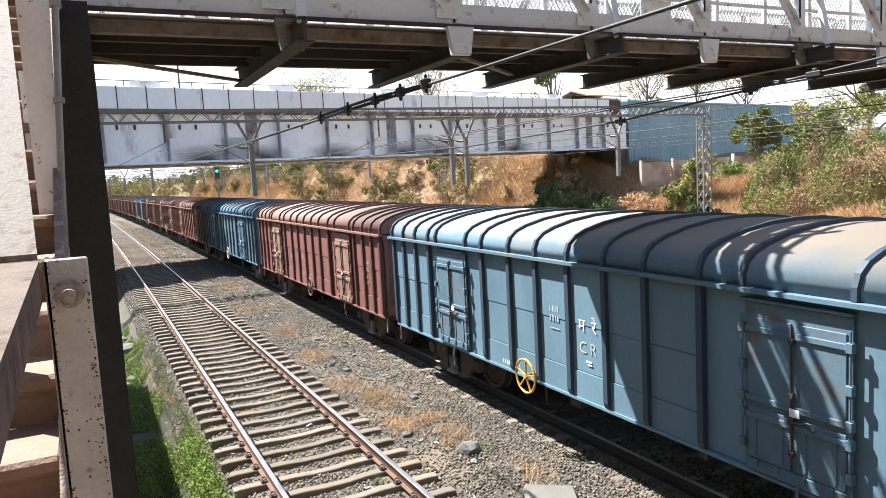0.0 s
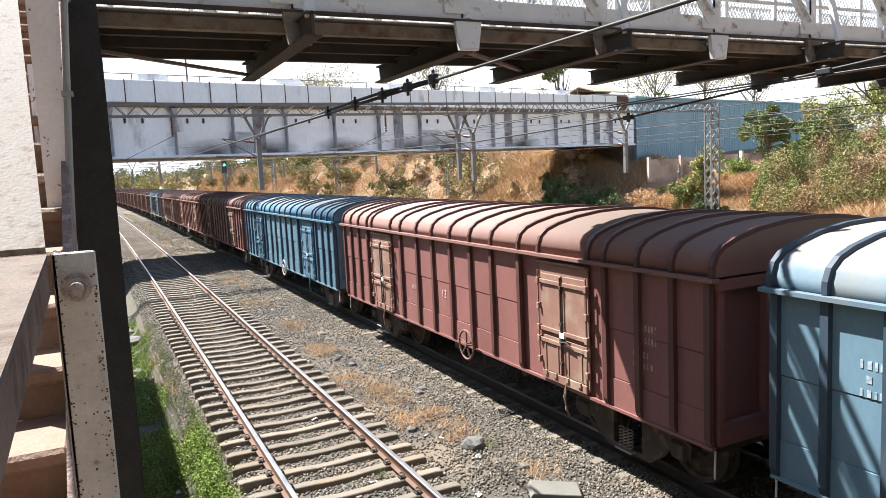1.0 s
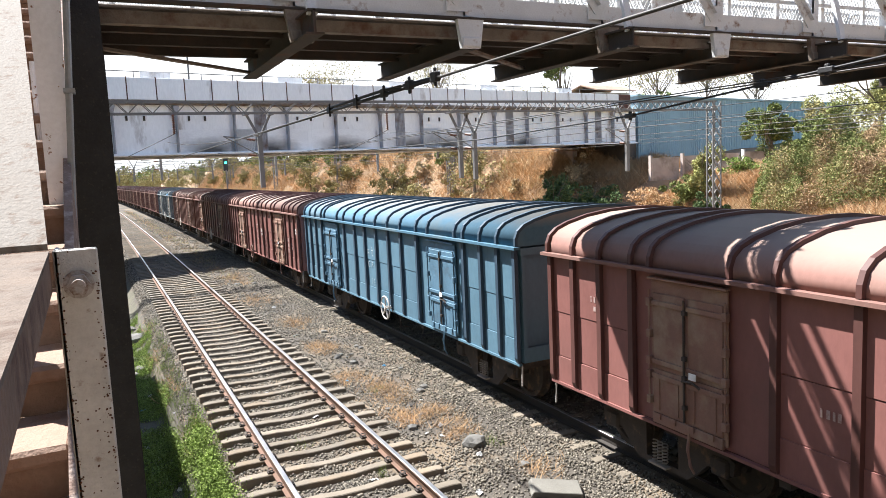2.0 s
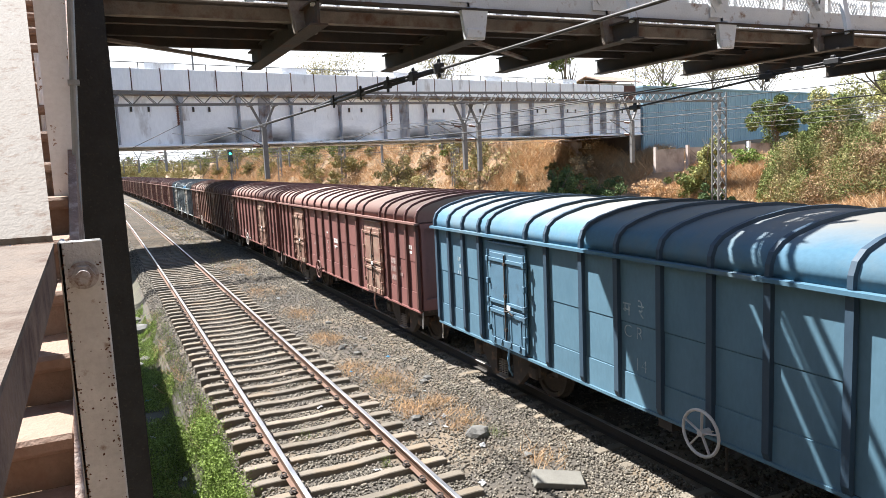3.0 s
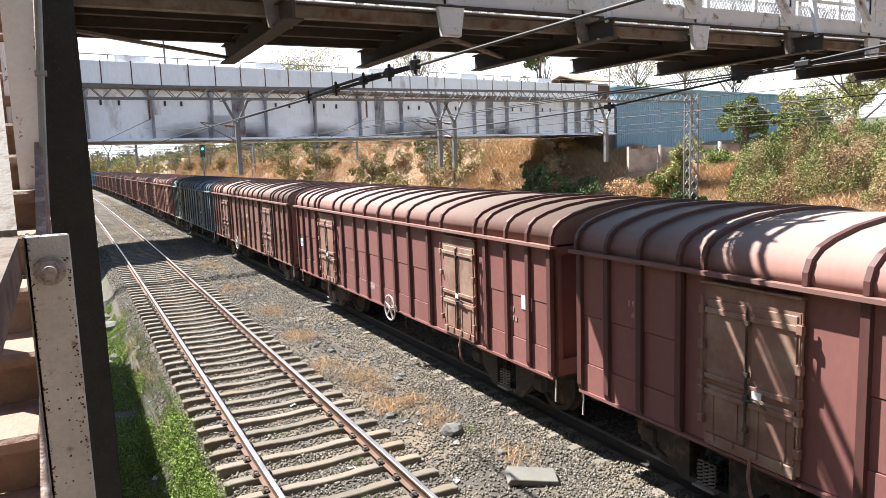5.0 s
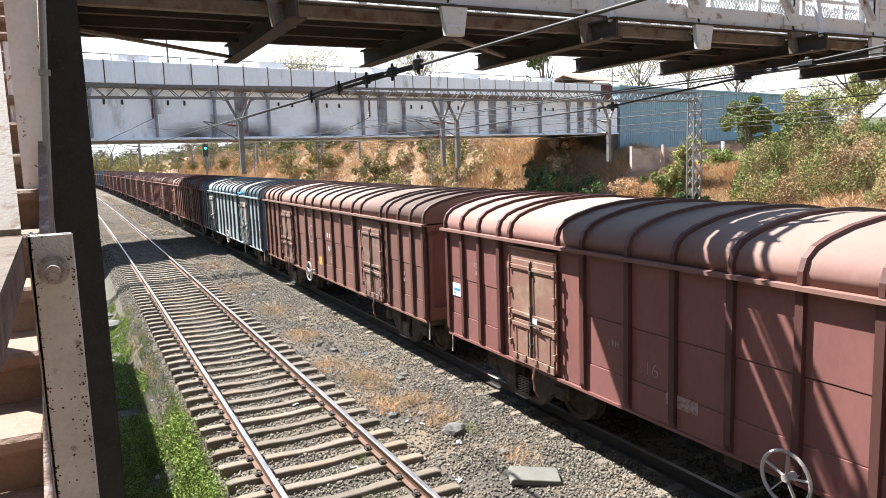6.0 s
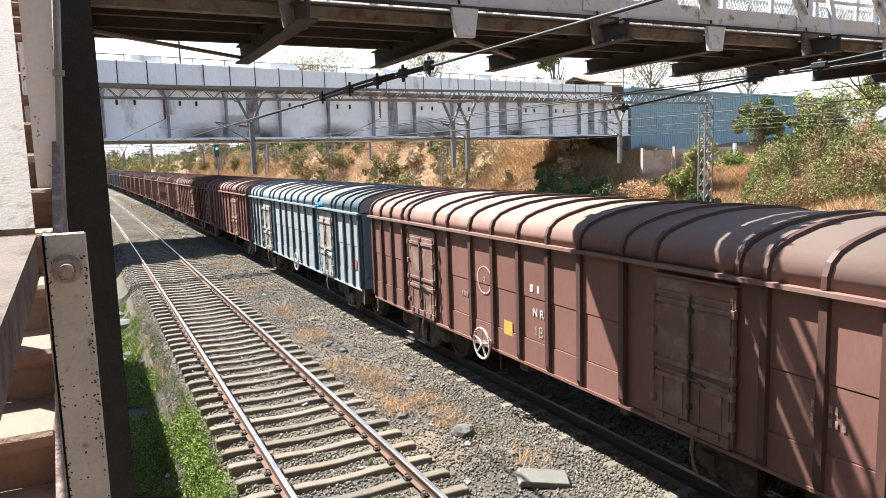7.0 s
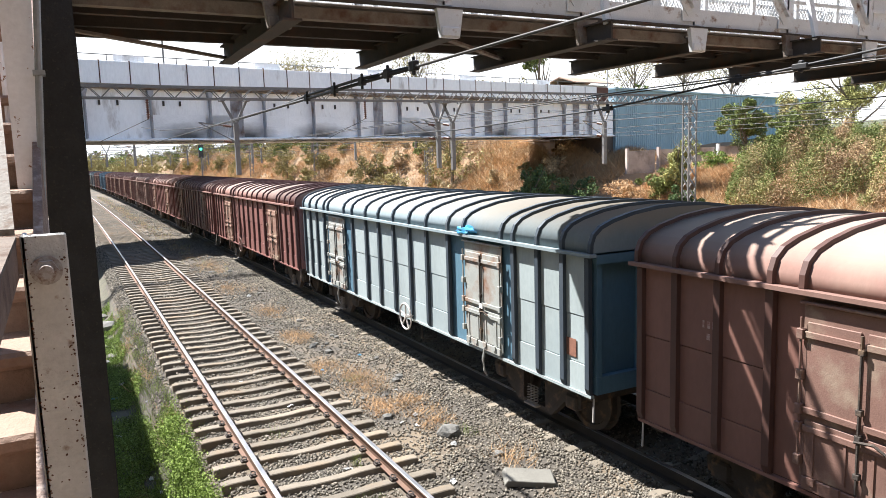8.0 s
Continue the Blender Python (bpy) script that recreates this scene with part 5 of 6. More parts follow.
def build_tree(x, y, h, crown, leaf, n, size, label, bare=False, lumps=10, base=None):
    z = ground_z(x, y) if base is None else base
    tree = tagged(empty("tree" if h > 3.2 else "bush", pose(x + bend(y), y, z - 0.15)), label, "tree" if h > 3.2 else "bush")
    bm, thin = bmesh.new(), 0.4 if bare else 1.0
    trunk = [(0, 0, 0), (0.03 * h, 0.02 * h, 0.3 * h), (0.02 * h, -0.02 * h, 0.62 * h)]
    rod(bm, trunk, [0.03 * h * thin, 0.022 * h * thin, 0.012 * h * thin], 7)
    tips = []
    for k in range(11 if not bare else 26):
        a = random.uniform(0, 6.28)
        s = random.uniform(0.25, 0.62)
        r = crown[0] * random.uniform(0.5, 0.95)
        p = Vector((0.02 * h, 0, s * h))
        q = p + Vector((math.cos(a) * r * 0.5, math.sin(a) * r * 0.5, 0.18 * h))
        e = Vector((math.cos(a + 0.3) * r, math.sin(a + 0.3) * r, min(h * 0.98, q.z + random.uniform(0.05, 0.3) * h)))
        rod(bm, [p, q, e], [0.011 * h * thin, 0.007 * h * thin, 0.002 * h * thin], 5)
        tips.append(e)
        if bare:
            for _ in range(6):
                w = q.lerp(e, random.uniform(0, 1))
                rod(bm, [w, w + Vector((random.uniform(-1, 1), random.uniform(-1, 1), random.uniform(0.2, 1.2))) * 0.12 * h], [0.003 * h * thin, 0.001 * h * thin], 4)
    part("trunk", bm, M_BARK, tree)
    c = clumps((0, 0, h - crown[1]), (crown[0], crown[0], crown[1]), n, lumps)
    if bare:
        tip = np.array([tuple(e) for e in tips])
        c = tip[RNG.integers(0, len(tip), n)] + RNG.normal(0, 1, (n, 3)) * np.array((0.11, 0.11, 0.09)) * h * 0.8
    c[:, 2] = np.maximum(c[:, 2], 0.1)
    part("crown", leaf_cloud("crown", c, RNG.uniform(0.6, 1.3, n) * size, leaf), None, tree)


def build_bank_growth():
    feet, hs, feet2, hs2 = [], [], [], []
    for _ in range(36000):
        y = random.uniform(18, 230) if random.random() < 0.62 else random.uniform(20, 60)
        x = random.uniform(31.5, 46) - 5.5 * smooth_step(46, 57, y)
        d = noise.noise((x * 0.22, y * 0.22, 7.0))
        if d < -0.6 or (40.5 < y < 47 and x > 34.5):
            continue
        (feet if random.random() < 0.75 else feet2).append(on_ground(x, y, -0.03))
        (hs if len(feet) > len(hs) else hs2).append(random.uniform(0.22, 0.58) * (1 + 0.6 * d) * (1 + y / 160))
    for _ in range(3600):
        x, y = random.uniform(32.5, 41.0), random.uniform(35.5, 43.0)
        if noise.noise((x * 0.5, y * 0.5, 17.0)) > -0.25:
            feet.append(on_ground(x, y, -0.03))
            hs.append(random.uniform(0.3, 0.75))
    tagged(new("dry_grass", blades("dry_grass", feet, hs, M_DRY, 0.95, 0.016, 18, 0.34)), "dry orange grass covering the cutting slope", "dry grass", kind="stuff")
    tagged(new("straw_grass", blades("straw_grass", feet2, hs2, M_STRAW, 0.95, 0.015, 16, 0.3)), "pale straw-coloured grass on the cutting slope", "dry grass", kind="stuff")


build_bank_growth()
# thicket on the slope to the side of the portal
for x, y, h, r, leaf, n, s, lab in (
        (36.3, 38.0, 4.5, (1.35, 1.9), M_LEAF_PALE, 4200, 0.13, "feathery light green shrub above the boundary wall"),
        (36.0, 39.0, 2.6, (1.7, 1.2), M_LEAF, 2400, 0.13, "green shrub against the boundary wall"),
        (32.4, 33.6, 2.3, (1.2, 1.1), M_LEAF_DARK, 2200, 0.12, "low dark green shrub beside the lattice mast"),
        (48.3, 42.0, 6.0, (2.7, 2.5), M_LEAF, 7600, 0.15, "dense green tree in front of the blue shed"),
        (51.0, 34.5, 8.6, (3.8, 3.6), M_LEAF_PALE, 8200, 0.13, "feathery yellow-green bamboo clump"),
        (47.0, 35.5, 5.0, (2.6, 2.4), M_LEAF_OLIVE, 4600, 0.15, "olive tree behind the thicket"),
        (43.5, 33.5, 4.2, (2.2, 1.9), M_LEAF, 4200, 0.14, "green bush at the top of the slope"),
        (27.1, 43.0, 4.0, (1.35, 1.9), M_LEAF_DARK, 2800, 0.15, "dark bush under the bridge end"),
        (28.6, 43.4, 3.2, (1.6, 1.5), M_LEAF_DARK, 2000, 0.14, "dark bush under the bridge end"),
        (30.6, 43.6, 3.2, (1.9, 1.5), M_LEAF_DARK, 3200, 0.14, "dark bush under the bridge end"),
        (33.6, 40.6, 2.2, (1.9, 1.0), M_DRY, 3000, 0.09, "dry orange bush beside the bridge end"),
        (35.2, 41.5, 1.9, (1.6, 0.9), M_DRY, 2400, 0.09, "dry orange bush against the boundary wall"),
        (32.2, 38.2, 0.9, (0.9, 0.4), M_LEAF_BRIGHT, 600, 0.1, "small bright green shrub in dry grass"),
        (41.5, 38.5, 1.7, (1.8, 0.8), M_LEAF_BRIGHT, 1500, 0.12, "low yellow-green growth along the boundary wall")):
    build_tree(x, y, h, r, leaf, int(n * 2.3), s * 0.68, lab, lumps=32)


def build_slope_scrub():
    """Dry and olive bushes scattered over the slope beyond the road bridge."""
    dice = random.Random(23)
    spots = [(24.3, 62.0, 4.4), (22.2, 75.0, 3.2), (26.0, 55.0, 2.0), (25.0, 68.0, 3.0)]
    spots += [(dice.uniform(26.5, 38.0), 47 + 70 * dice.random() ** 1.4, dice.uniform(0.8, 2.6)) for _ in range(58)]
    for k, (x, y, h) in enumerate(spots):
        kind = k % 4
        build_tree(x, y, h, (h * 0.62, h * 0.5), (M_LEAF_OLIVE, M_DEADLEAF, M_LEAF_OLIVE, M_STRAW)[kind], 1500, 0.085 + y * 0.0004,
                   ("olive bush on the dry cutting slope", "dead brown bush on the dry slope", "olive bush on the dry cutting slope", "straw-coloured dry bush on the slope")[kind], lumps=18)


build_slope_scrub()


def build_thicket():
    """Creepers and scrub that cover the slope in one uneven mass."""
    sets = {"olive": [], "green": [], "brown": []}
    while sum(len(v) for v in sets.values()) < 165000:
        x, y = random.uniform(34.0, 47.0), random.uniform(19.0, 36.0)
        edge = smooth_step(33.8, 37.0, x - 0.12 * (33.5 - y)) * smooth_step(36.5, 33.0, y)
        b = 0.55 + 1.35 * noise.noise((x * 0.33, y * 0.33, 21.0)) + 0.5 * noise.noise((x * 0.9, y * 0.9, 22.0))
        if edge * b < 0.26:
            continue
        top = 3.3 * edge * min(1.3, b)
        u = random.random() ** 0.5
        z = ground_z(x, y) + top * u + random.gauss(0, 0.12)
        k = noise.noise((x * 0.5, y * 0.5, 30.0)) + random.gauss(0, 0.13)
        sets["green" if k > 0.1 else "brown" if k < -0.2 else "olive"].append((x + bend(y), y, z))
    for kind, m, lab in (("olive", M_LEAF_OLIVE, "dusty olive scrub covering the slope"), ("green", M_LEAF, "green creepers over the scrub"), ("brown", M_DEADLEAF, "dead brown creepers in the scrub")):
        c = sets[kind]
        tagged(new("thicket", leaf_cloud("thicket", c, RNG.uniform(0.03, 0.085, len(c)), m)), lab, "scrub", kind="stuff")


build_thicket()
# skyline trees behind the bridge and shed
for x, y, h, r, leaf, n, s, lab, bare in (
        (32.0, 72, 13.0, (3.2, 2.6), M_LEAF_OLIVE, 2600, 0.13, "almost bare tree behind the road bridge", True),
        (47.0, 70, 12.6, (2.6, 1.9), M_LEAF, 5200, 0.16, "green tree behind the road bridge", False),
        (58.0, 66, 13.5, (4.5, 3.8), M_LEAF_OLIVE, 3600, 0.13, "almost bare tree behind the blue shed", True),
        (66.0, 66, 13.2, (4.6, 3.8), M_LEAF_OLIVE, 4200, 0.13, "almost bare tree behind the blue shed", True),
        (77.0, 68, 13.6, (5.0, 4.0), M_LEAF_OLIVE, 5200, 0.14, "thinly leaved tree behind the blue shed", True),
        (24.0, 84, 12.2, (3.0, 2.4), M_LEAF_OLIVE, 3600, 0.13, "almost bare tree behind the road bridge", True)):
    build_tree(x, y, h, r, leaf, n, s, lab, bare=bare, base=5.5, lumps=26)
# woods along the line beyond the road bridge
random.seed(11)
for i in range(34):
    y = 62 + 6.2 * i + random.uniform(-3, 3)
    x = random.uniform(33, 41) if i % 3 else random.uniform(28, 33)
    h = random.uniform(3.4, 7.0)
    build_tree(x, y, h, (h * 0.55, h * 0.5), (M_LEAF_OLIVE, M_LEAF_OLIVE, M_LEAF)[i % 3], 2800, 0.15, "olive-green tree on the cutting beyond the road bridge", lumps=26)
for i in range(12):
    y = 150 + 16 * i
    build_tree(-14 - 1.2 * i + random.uniform(-3, 3), y, random.uniform(7, 10), (4.5, 3.6), (M_LEAF, M_LEAF_OLIVE)[i % 2], 900, 0.4, "hazy green tree beside the distant line", base=0)


def far_woods():
    c = []
    for _ in range(420):
        y = random.uniform(320, 460)
        x = random.uniform(-160, 90)
        c.append(clumps((x, y, random.uniform(2, 7)), (8, 8, 5), 130, 9))
    c = np.concatenate(c)
    tagged(new("far_woods", leaf_cloud("far_woods", c, RNG.uniform(0.4, 0.9, len(c)), M_LEAF)), "distant belt of trees", "woods", kind="stuff")


far_woods()


def near_woods():
    """Trees that close the view where the line bends away."""
    c = []
    for _ in range(150):
        y = random.uniform(235, 330)
        x = random.uniform(0, 70)
        c.append(clumps((x + bend(y) * 0.4, y, random.uniform(1.5, 6.5)), (4, 4, 3.2), 420, 14))
    c = np.concatenate(c)
    tagged(new("tree_belt", leaf_cloud("tree_belt", c, RNG.uniform(0.16, 0.38, len(c)), M_LEAF_OLIVE)), "hazy olive-green trees closing the bend of the line", "woods", kind="stuff")


near_woods()


def crest_woods():
    """Scrub and trees along the top of the cutting beyond the road bridge."""
    c = []
    for _ in range(230):
        y = 58 + 190 * random.random() ** 1.3
        x = random.uniform(37, 62)
        c.append(clumps((x + bend(y), y, ground_z(x, y) + random.uniform(0.6, 3.4)), (2.6, 2.6, 2.0), 190, 9))
    c = np.concatenate(c)
    half = len(c) // 2
    for k, m in ((c[:half], M_LEAF_OLIVE), (c[half:], M_LEAF)):
        tagged(new("scrub_belt", leaf_cloud("scrub_belt", k, RNG.uniform(0.15, 0.4, len(k)), m)), "olive scrub and trees along the cutting top", "scrub", kind="stuff")


crest_woods()


def build_haze():
    """White hazy sky low over the horizon, far behind everything."""
    m = bpy.data.materials.new("white_haze")
    m.use_nodes = True
    nt = m.node_tree
    nt.nodes.remove(nt.nodes["Principled BSDF"])
    em = nt.nodes.new("ShaderNodeEmission")
    em.inputs[0].default_value, em.inputs[1].default_value = (0.96, 0.98, 1.0, 1), 0.5
    nt.links.new(em.outputs[0], nt.nodes["Material Output"].inputs[0])
    n = 48
    v = [(1800 * math.sin(a), 1800 * math.cos(a), z) for z in (-60, 520) for a in np.linspace(-0.4, 1.4, n)]
    f = [(i, i + 1, n + i + 1, n + i) for i in range(n - 1)]
    tagged(new("backdrop", mesh_numpy("backdrop", v, f, m)), "white hazy sky low over the horizon", "sky", kind="structure")


build_haze()

# ---- lineside ----


def build_verge():
    """Green growth in the drain beside the near track."""
    c, s = [], []
    while len(c) < 90000:
        y = 8.6 + 19 * random.random() ** 1.3
        x = random.uniform(-2.95, -1.52)
        edge = -1.95 + 0.3 * noise.noise((y * 0.5, 0.0, 2.0)) + 0.35 * smooth_step(15, 11, y)
        if y < 10.2 + 0.9 * noise.noise((x * 2.0, y, 14.0)) and random.random() < 0.85:
            continue
        if x > edge or noise.noise((x * 1.3, y * 0.8, 6.0)) < -0.42:
            continue
        h = 0.10 + 0.16 * max(0, noise.noise((x * 1.5, y * 1.5, 8.0))) + 0.12 * smooth_step(-2.3, -1.8, x)
        c.append((x + bend(y), y, ground_z(x, y) + random.uniform(0.0, h)))
        s.append(random.uniform(0.011, 0.027))
    for _ in range(16000):                                   # taller leafy growth at the shoulder
        y = random.uniform(8.3, 13.5)
        x = random.gauss(-1.72, 0.13)
        h = 0.2 + 0.45 * max(0.0, noise.noise((x * 2.0, y * 1.6, 41.0)) + 0.25)
        c.append((x + bend(y), y, ground_z(x, y) + h * random.random() ** 0.7))
        s.append(random.uniform(0.012, 0.028))
    tagged(new("verge_plants", leaf_cloud("verge_plants", c, s, M_LEAF_BRIGHT, shape=1.6)), "low bright green weeds in the lineside drain", "weeds", kind="stuff")
    feet = [on_ground(random.uniform(-2.1, -1.5), 8.8 + 16 * random.random() ** 1.3, -0.01) for _ in range(900)]
    tagged(new("verge_grass", blades("verge_grass", feet, [random.uniform(0.12, 0.32) for _ in feet], M_LEAF_BRIGHT, 0.4, 0.008, 8, 0.05)), "green grass tufts at the ballast shoulder", "grass", kind="stuff")
    dry = []
    for x, y, n in ((-1.75, 17.0, 40), (-1.8, 20.5, 40), (-1.62, 13.4, 30), (-1.9, 24.0, 40), (-2.3, 11.2, 30)):
        dry += [on_ground(x + random.gauss(0, 0.12), y + random.gauss(0, 0.6), -0.01) for _ in range(n)]
    for x, y, n, r in ((1.75, 11.6, 70, 0.4), (2.05, 13.2, 90, 0.4), (1.75, 14.6, 60, 0.35), (2.3, 10.6, 50, 0.3), (2.35, 11.6, 40, 0.25), (2.0, 17.5, 80, 0.5), (2.1, 21.0, 80, 0.6), (1.9, 26.0, 80, 0.8), (2.3, 32.0, 60, 1.0), (2.6, 8.6, 24, 0.2)):
        dry += [on_ground(x + random.gauss(0, 0.3 * r + 0.08), y + random.gauss(0, r), -0.01) for _ in range(n)]
    tagged(new("dry_weeds", blades("dry_weeds", dry, [random.uniform(0.07, 0.2) for _ in dry], M_DRYDULL, 1.2, 0.012, 14, 0.08)), "dry orange grass remnants between the tracks", "dry grass", kind="stuff")
    sprig = [on_ground(x + random.gauss(0, 0.09), y + random.gauss(0, 0.12)) for x, y in ((2.5, 9.6), (2.35, 9.9), (1.9, 13.4), (-0.2, 11.3), (0.5, 9.6), (0.3, 8.4)) for _ in range(10)]
    tagged(new("green_sprigs", blades("green_sprigs", sprig, [random.uniform(0.08, 0.2) for _ in sprig], M_LEAF_BRIGHT, 0.6, 0.009, 8, 0.04)), "small green sprigs in the ballast", "weeds", kind="stuff")


build_verge()


def build_line_weeds():
    """Dry weeds between the two tracks farther along the line."""
    f = [on_ground(random.gauss(2.2, 0.35), 30 + 90 * random.random(), -0.01) for _ in range(1500)]
    tagged(new("line_weeds", blades("line_weeds", f[:900], [random.uniform(0.06, 0.2) for _ in f[:900]], M_DRYDULL, 1.0, 0.02, 9, 0.16)), "dry weeds between the tracks farther along", "weeds", kind="stuff")
    tagged(new("line_weeds", blades("line_weeds", f[900:], [random.uniform(0.06, 0.2) for _ in f[900:]], M_LEAF_PALE, 0.9, 0.02, 9, 0.16)), "yellowish weeds between the tracks farther along", "weeds", kind="stuff")


build_line_weeds()


def lump(name, x, y, size, material, label, category, squash=0.7, seed=0, top=0.0, cuts=2):
    bm = bmesh.new()
    bmesh.ops.create_icosphere(bm, subdivisions=cuts, radius=size)
    for v in bm.verts:
        d = v.co.normalized()
        v.co *= 1 + 0.35 * noise.noise(d * 1.6 + Vector((seed, 0, 0))) + 0.12 * noise.noise(d * 5 + Vector((0, seed, 0)))
        v.co.z *= squash
    return tagged(part(name, bm, material, m=pose(x + bend(y), y, ground_z(x, y) + size * 0.25 + top, 0, 0, seed * 37)), label, category)


for i, (x, y, s) in enumerate(((-2.72, 9.15, 0.34), (-2.45, 8.95, 0.26), (-2.3, 9.5, 0.16), (-2.65, 9.7, 0.17))):
    lump("soil_heap", x, y, s, M_MUD, "heap of dark damp soil in the drain", "soil heap", 0.6, i + 20, cuts=3)
lump("boulder", 2.21, 9.75, 0.2, M_ROCK, "dark grey boulder lying in the ballast", "boulder", 0.6, 3)
lump("boulder", -2.2, 24.2, 0.42, M_ROCK, "dark boulder beside the lineside drain", "boulder", 0.55, 5)
for i in range(34):
    y = 8 + 30 * random.random()
    lump("stone", random.uniform(1.55, 2.9), y, random.uniform(0.05, 0.11), M_ROCK, "loose rock between the two tracks", "stone", 0.7, i + 1, cuts=1)
for i in range(24):
    y = 20 + 16 * random.random()
    lump("stone", random.uniform(-2.75, -2.15), y, random.uniform(0.08, 0.2), (M_ROCK, M_SLAB)[i % 2], "rubble stone in the lineside drain", "stone", 0.7, i + 50, cuts=1)


def litter(x, y, size, material, label, seed):
    bm = bmesh.new()
    bmesh.ops.create_grid(bm, x_segments=5, y_segments=5, size=size)
    for v in bm.verts:
        v.co.z = size * 0.9 * noise.noise((v.co.x * 1.3 / size + seed, v.co.y * 1.3 / size, 0))
        v.co.x += size * 0.3 * noise.noise((v.co.y / size, seed, 4.0))
    bmesh.ops.solidify(bm, geom=bm.faces[:], thickness=0.004)
    tagged(part("litter", bm, material, m=pose(x + bend(y), y, ground_z(x, y) + size * 0.55 + 0.02, random.uniform(-30, 30), random.uniform(-30, 30), seed * 50)), label, "litter")


SPOTS = [(1.93, 10.35), (1.8, 10.7), (2.15, 10.9), (1.6, 14.4), (2.4, 12.3), (-2.1, 12.0), (-2.3, 13.6), (-1.85, 15.4), (-2.4, 16.8), (-2.15, 10.6), (-1.75, 10.2), (-2.5, 19.0), (-2.2, 17.8), (1.5, 8.3),
         (0.4, 12.6), (0.35, 9.4), (-0.1, 14.5), (2.7, 15.0), (1.7, 19.3), (2.2, 24.0), (-2.35, 22.0), (-2.5, 27.0), (-2.4, 30.0), (-2.3, 32.5), (-1.9, 12.8), (-2.0, 11.2), (-2.45, 14.4), (2.05, 9.3)]
for i, (x, y) in enumerate(SPOTS):
    blue = i in (3, 8, 17)
    litter(x, y, random.uniform(0.025, 0.06), M_LITTER_BLUE if blue else M_LITTER, "crumpled blue plastic litter on the ground" if blue else "crumpled white plastic litter on the ground", i)


def build_slab():
    bm = bmesh.new()
    prism(bm, [(-0.36, 0.0), (0.36, 0.0), (0.36, 0.03), (0.33, 0.09), (-0.33, 0.09), (-0.36, 0.03)], -0.17, 0.17)
    bmesh.ops.bevel(bm, geom=bm.edges[:], offset=0.008, segments=1, affect="EDGES")
    tagged(part("broken_slab", bm, M_SLAB, m=pose(2.38, 7.75, ground_z(2.4, 7.75) + 0.03, 8, 6, -24)), "broken pale concrete slab lying in the ballast", "concrete slab")


build_slab()

# ---- wagon markings ----


def bars(wagon, y, z, rows, material, label="unreadable stencilled lettering", name="stencil"):
    """Stencilled writing as plain bars: rows of (height above z, list of (start, width), bar height)."""
    bm = bmesh.new()
    for dz, cells, h in rows:
        for a, w in cells:
            box(bm, a, a + w, dz, dz + h, 0, 0.002)
    part(name, bm, material, wagon, label, side_pose(y, z, 0.004))["kind"] = "stuff"


def word(n, start=0.0):
    return [(start + 0.062 * k + 0.006 * (k % 3), 0.026 + 0.012 * (k % 2)) for k in range(n + 1)]


W = WAGONS
letters("\u092e  \u0930\u0947", 0.26, M_CHALK, W[0], side_pose(-0.4, 2.02, 0.004))
letters("C R", 0.24, M_CHALK, W[0], side_pose(-0.4, 1.7, 0.004), thin=0.005)
bars(W[0], -0.36, 1.5, [(0, [(0, 0.12)], 0.03), (-0.04, [(0.03, 0.1)], 0.025)], M_CHALK)
bars(W[0], 0.5, 2.12, [(0, word(3), 0.09), (-0.14, word(3), 0.09), (-0.26, [(0, 0.24)], 0.015)], M_FAINT_BLUE)
bars(W[0], 1.95, 1.0, [(0, word(8), 0.07)], M_CHALK)
letters("\u092e  \u0930\u0947", 0.26, M_FAINT_BLUE, W[2], side_pose(0.52, 2.2, 0.004))
letters("C R", 0.24, M_FAINT_BLUE, W[2], side_pose(0.52, 1.9, 0.004), thin=0.005)
letters("14", 0.26, M_FAINT_BLUE, W[2], side_pose(0.38, 1.48, 0.004), thin=0.008)
letters("13", 0.24, M_CHALK, W[1], side_pose(0.4, 1.78, 0.004), thin=0.007)
bars(W[1], -5.1, 2.1, [(0, word(4), 0.09), (-0.16, word(4), 0.09)], M_FAINT)
for n in (1, 3, 4, 5, 7, 8, 9):
    bars(W[n], -4.95, 1.75, [(0, word(4), 0.08), (-0.14, word(5), 0.08)], M_FAINT)
    bars(W[n], 5.3, 2.3, [(0, word(3), 0.08), (-0.13, [(0.06, 0.05)], 0.07)], M_FAINT)
    bars(W[n], 2.0, 1.7, [(0, word(3), 0.09)], M_FAINT)
for n in (0, 2, 6):
    bars(W[n], 5.35, 2.3, [(0, word(3), 0.08), (-0.13, [(0.06, 0.05)], 0.07), (-0.26, word(3), 0.07)], M_FAINT_BLUE)
bars(W[3], 0.48, 2.18, [(0, [(0, 0.12)], 0.05)], M_CHALK)
letters("\u092e", 0.2, M_CHALKFAINT, W[3], side_pose(0.42, 1.9, 0.004))
letters("C", 0.2, M_CHALKFAINT, W[3], side_pose(0.42, 1.66, 0.004))
bars(W[3], -0.24, 1.95, [(0, [(0, 0.07), (0.09, 0.05), (0.16, 0.09), (0.27, 0.08)], 0.13), (-0.12, [(0.02, 0.3)], 0.04), (-0.17, [(0.06, 0.12)], 0.03)], M_CHALK)
letters("15", 0.27, M_CHALKFAINT, W[3], side_pose(-1.22, 1.65, 0.004), thin=0.009)
letters("R", 0.2, M_CHALKFAINT, W[3], side_pose(-2.1, 1.72, 0.004), thin=0.004)
letters("N R", 0.19, M_CHALK, W[5], side_pose(-0.52, 1.8, 0.004))
letters("18", 0.26, M_CHALK, W[5], side_pose(-0.52, 1.5, 0.004), thin=0.009)
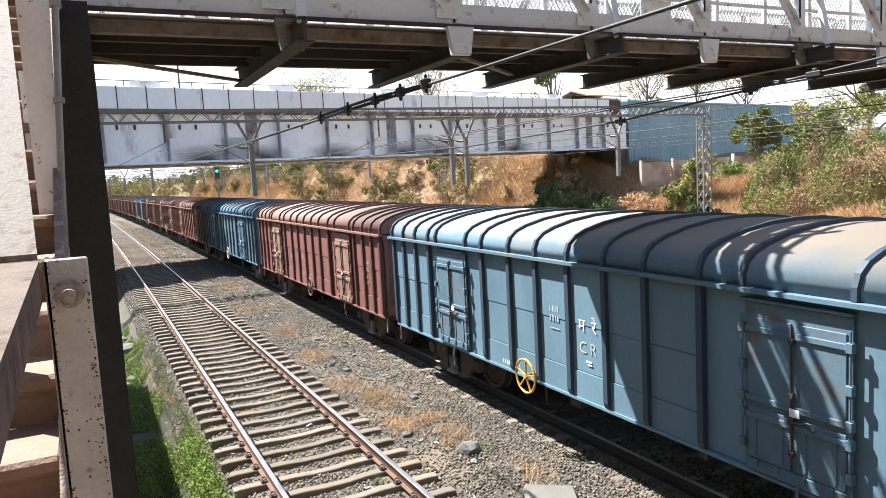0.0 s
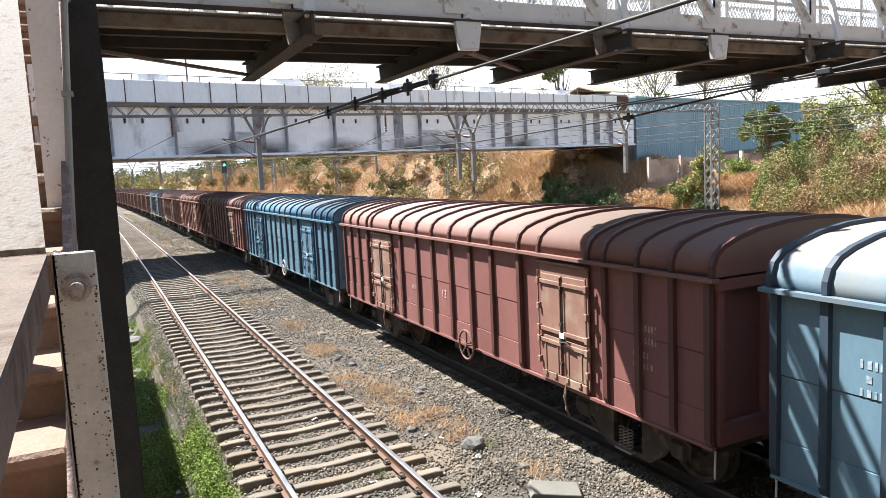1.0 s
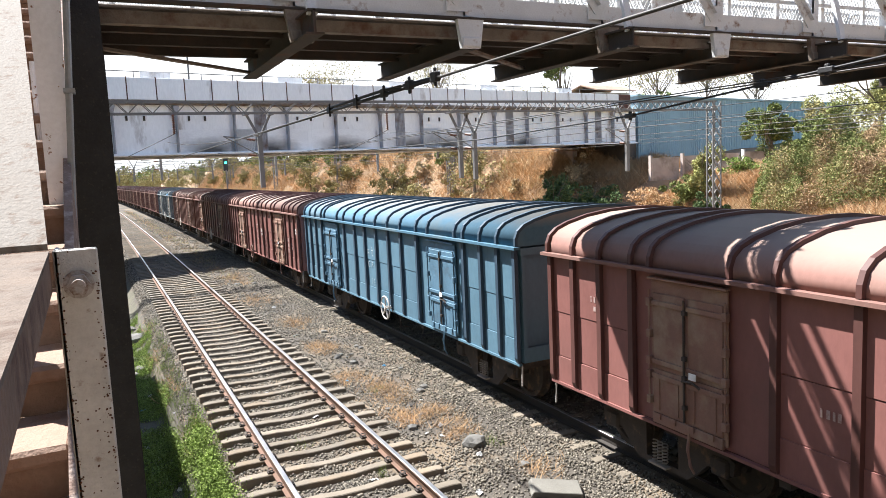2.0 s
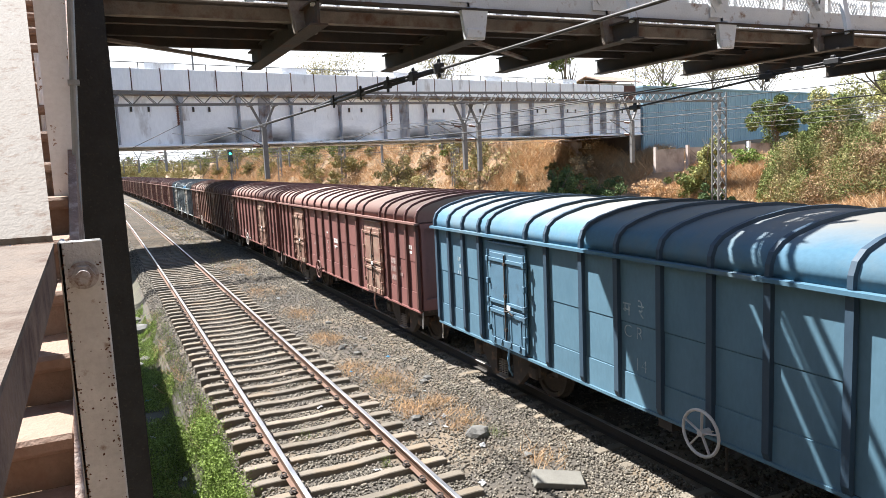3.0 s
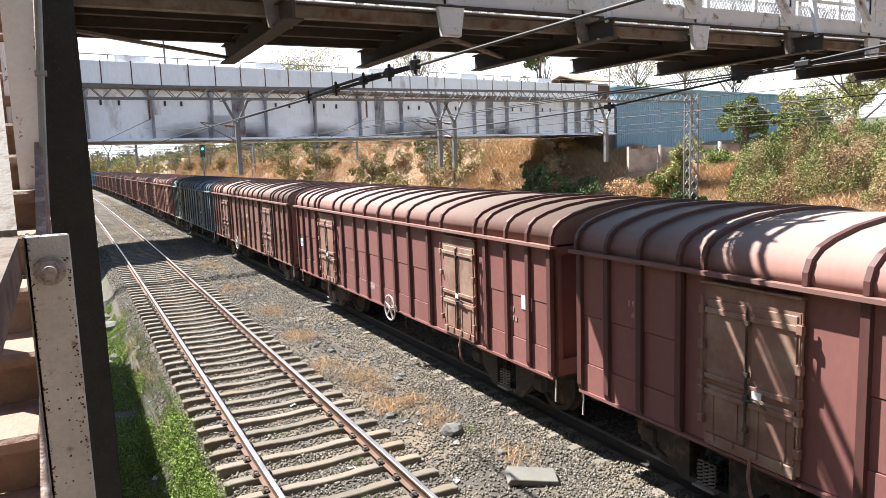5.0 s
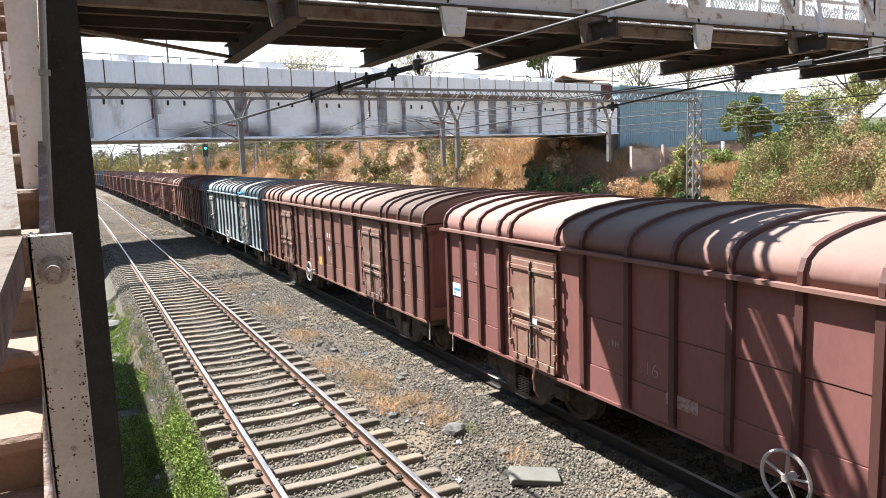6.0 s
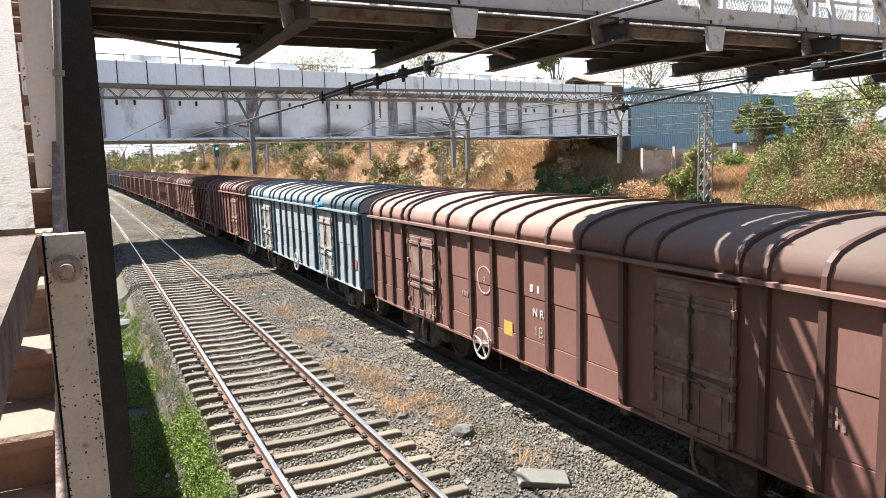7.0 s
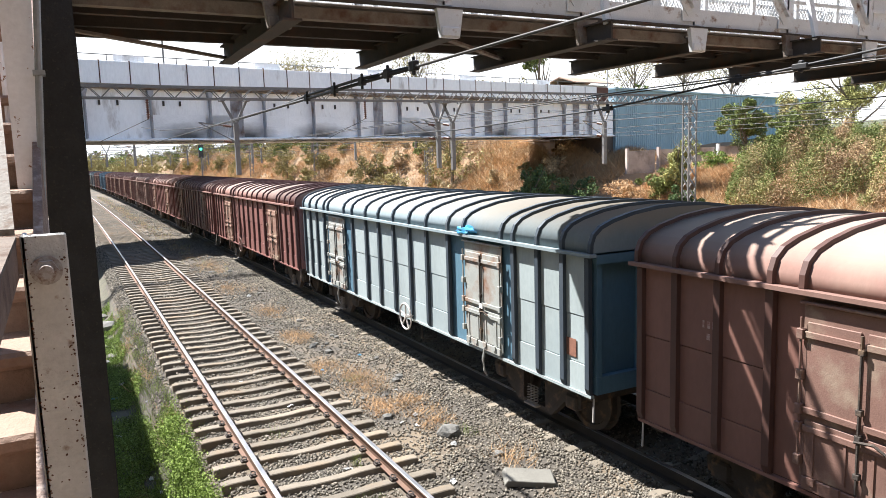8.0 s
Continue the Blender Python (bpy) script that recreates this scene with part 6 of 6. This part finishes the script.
bars(W[5], -0.3, 2.12, [(0, [(0, 0.09), (0.2, 0.06)], 0.12)], M_CHALK)
bars(W[5], 0.5, 1.27, [(0, [(0, 0.26)], 0.24)], M_YELLOW, "ochre paint patch", "paint_patch")
part("maker_plate", boxes((-0.16, 0.16, -0.12, 0.12, 0, 0.004)), M_CARD, W[4], "white plate with dark bars", side_pose(5.95, 1.8, 0.004))
part("maker_mark", boxes((-0.1, 0.12, -0.02, 0.03, 0, 0.002), (-0.13, -0.02, -0.08, -0.06, 0, 0.002)), M_LITTER_BLUE, W[4], "dark blue bars", side_pose(5.95, 1.8, 0.009))
part("maker_plate", boxes((-0.14, 0.14, -0.11, 0.11, 0, 0.004)), M_CARD, W[4], "white plate with dark bars", side_pose(-5.6, 1.95, 0.004))
for n in (0, 1, 2, 3, 4, 6):
    for y, z in ((3.3, 1.72), (-3.5, 1.74)):
        part("seal_tag", boxes((-0.05, 0.06, -0.04, 0.04, 0, 0.01)), M_CARD, W[n], "pale seal tag on the latch", side_pose(y, z, 0.1))
part("paint_patch", boxes((-0.12, 0.1, -0.14, 0.12, 0, 0.002)), M_PEEL, W[6], "reddish primer patch", side_pose(-5.85, 1.55, 0.004))

bars(W[3], -4.62, 1.86, [(0, word(5), 0.13), (-0.2, word(6), 0.13), (-0.4, word(5), 0.13)], M_CHALKFAINT)
bars(W[3], -5.75, 2.3, [(0, [(0, 0.1), (0.13, 0.05)], 0.09), (-0.1, [(0.05, 0.12)], 0.06)], M_CHALK, "pale scraped paint marks", "scrape")


def chalk_ring(wagon, y, z, r):
    """A rough ring chalked on the side, open at one place."""
    bm = bmesh.new()
    pts = [(r * math.cos(a) * (1 + 0.06 * math.sin(3 * a)), r * math.sin(a), 0.0) for a in np.linspace(0.5, 5.9, 30)]
    for p, q in zip(pts, pts[1:]):
        bar(bm, p, q, 0.03, 0.003)
    part("chalk_mark", bm, M_CHALKFAINT, wagon, "rough chalked ring", side_pose(y, z, 0.004))


chalk_ring(W[5], 1.15, 2.1, 0.24)
letters("R", 0.2, M_CHALKFAINT, W[5], side_pose(1.15, 2.08, 0.004), thin=0.004)
letters("16", 0.26, M_CHALKFAINT, W[4], side_pose(1.2, 1.55, 0.004), thin=0.008)
bars(W[4], 0.95, 1.2, [(0, [(0, 0.5)], 0.16)], M_FAINT, "faded ochre paint patch", "paint_patch")


def build_rag():
    bm = bmesh.new()
    bmesh.ops.create_icosphere(bm, subdivisions=3, radius=0.2)
    for v in bm.verts:
        v.co = Vector((v.co.x * 0.6, v.co.y * 1.5, v.co.z * 0.45)) * (1 + 0.7 * noise.noise(v.co * 9))
    return part("tarpaulin_scrap", bm, M_LITTER_BLUE, WAGONS[6], "crumpled blue tarpaulin scrap", pose(-1.6, -3.2, 2.98))


build_rag()
build_ballast()
motions()
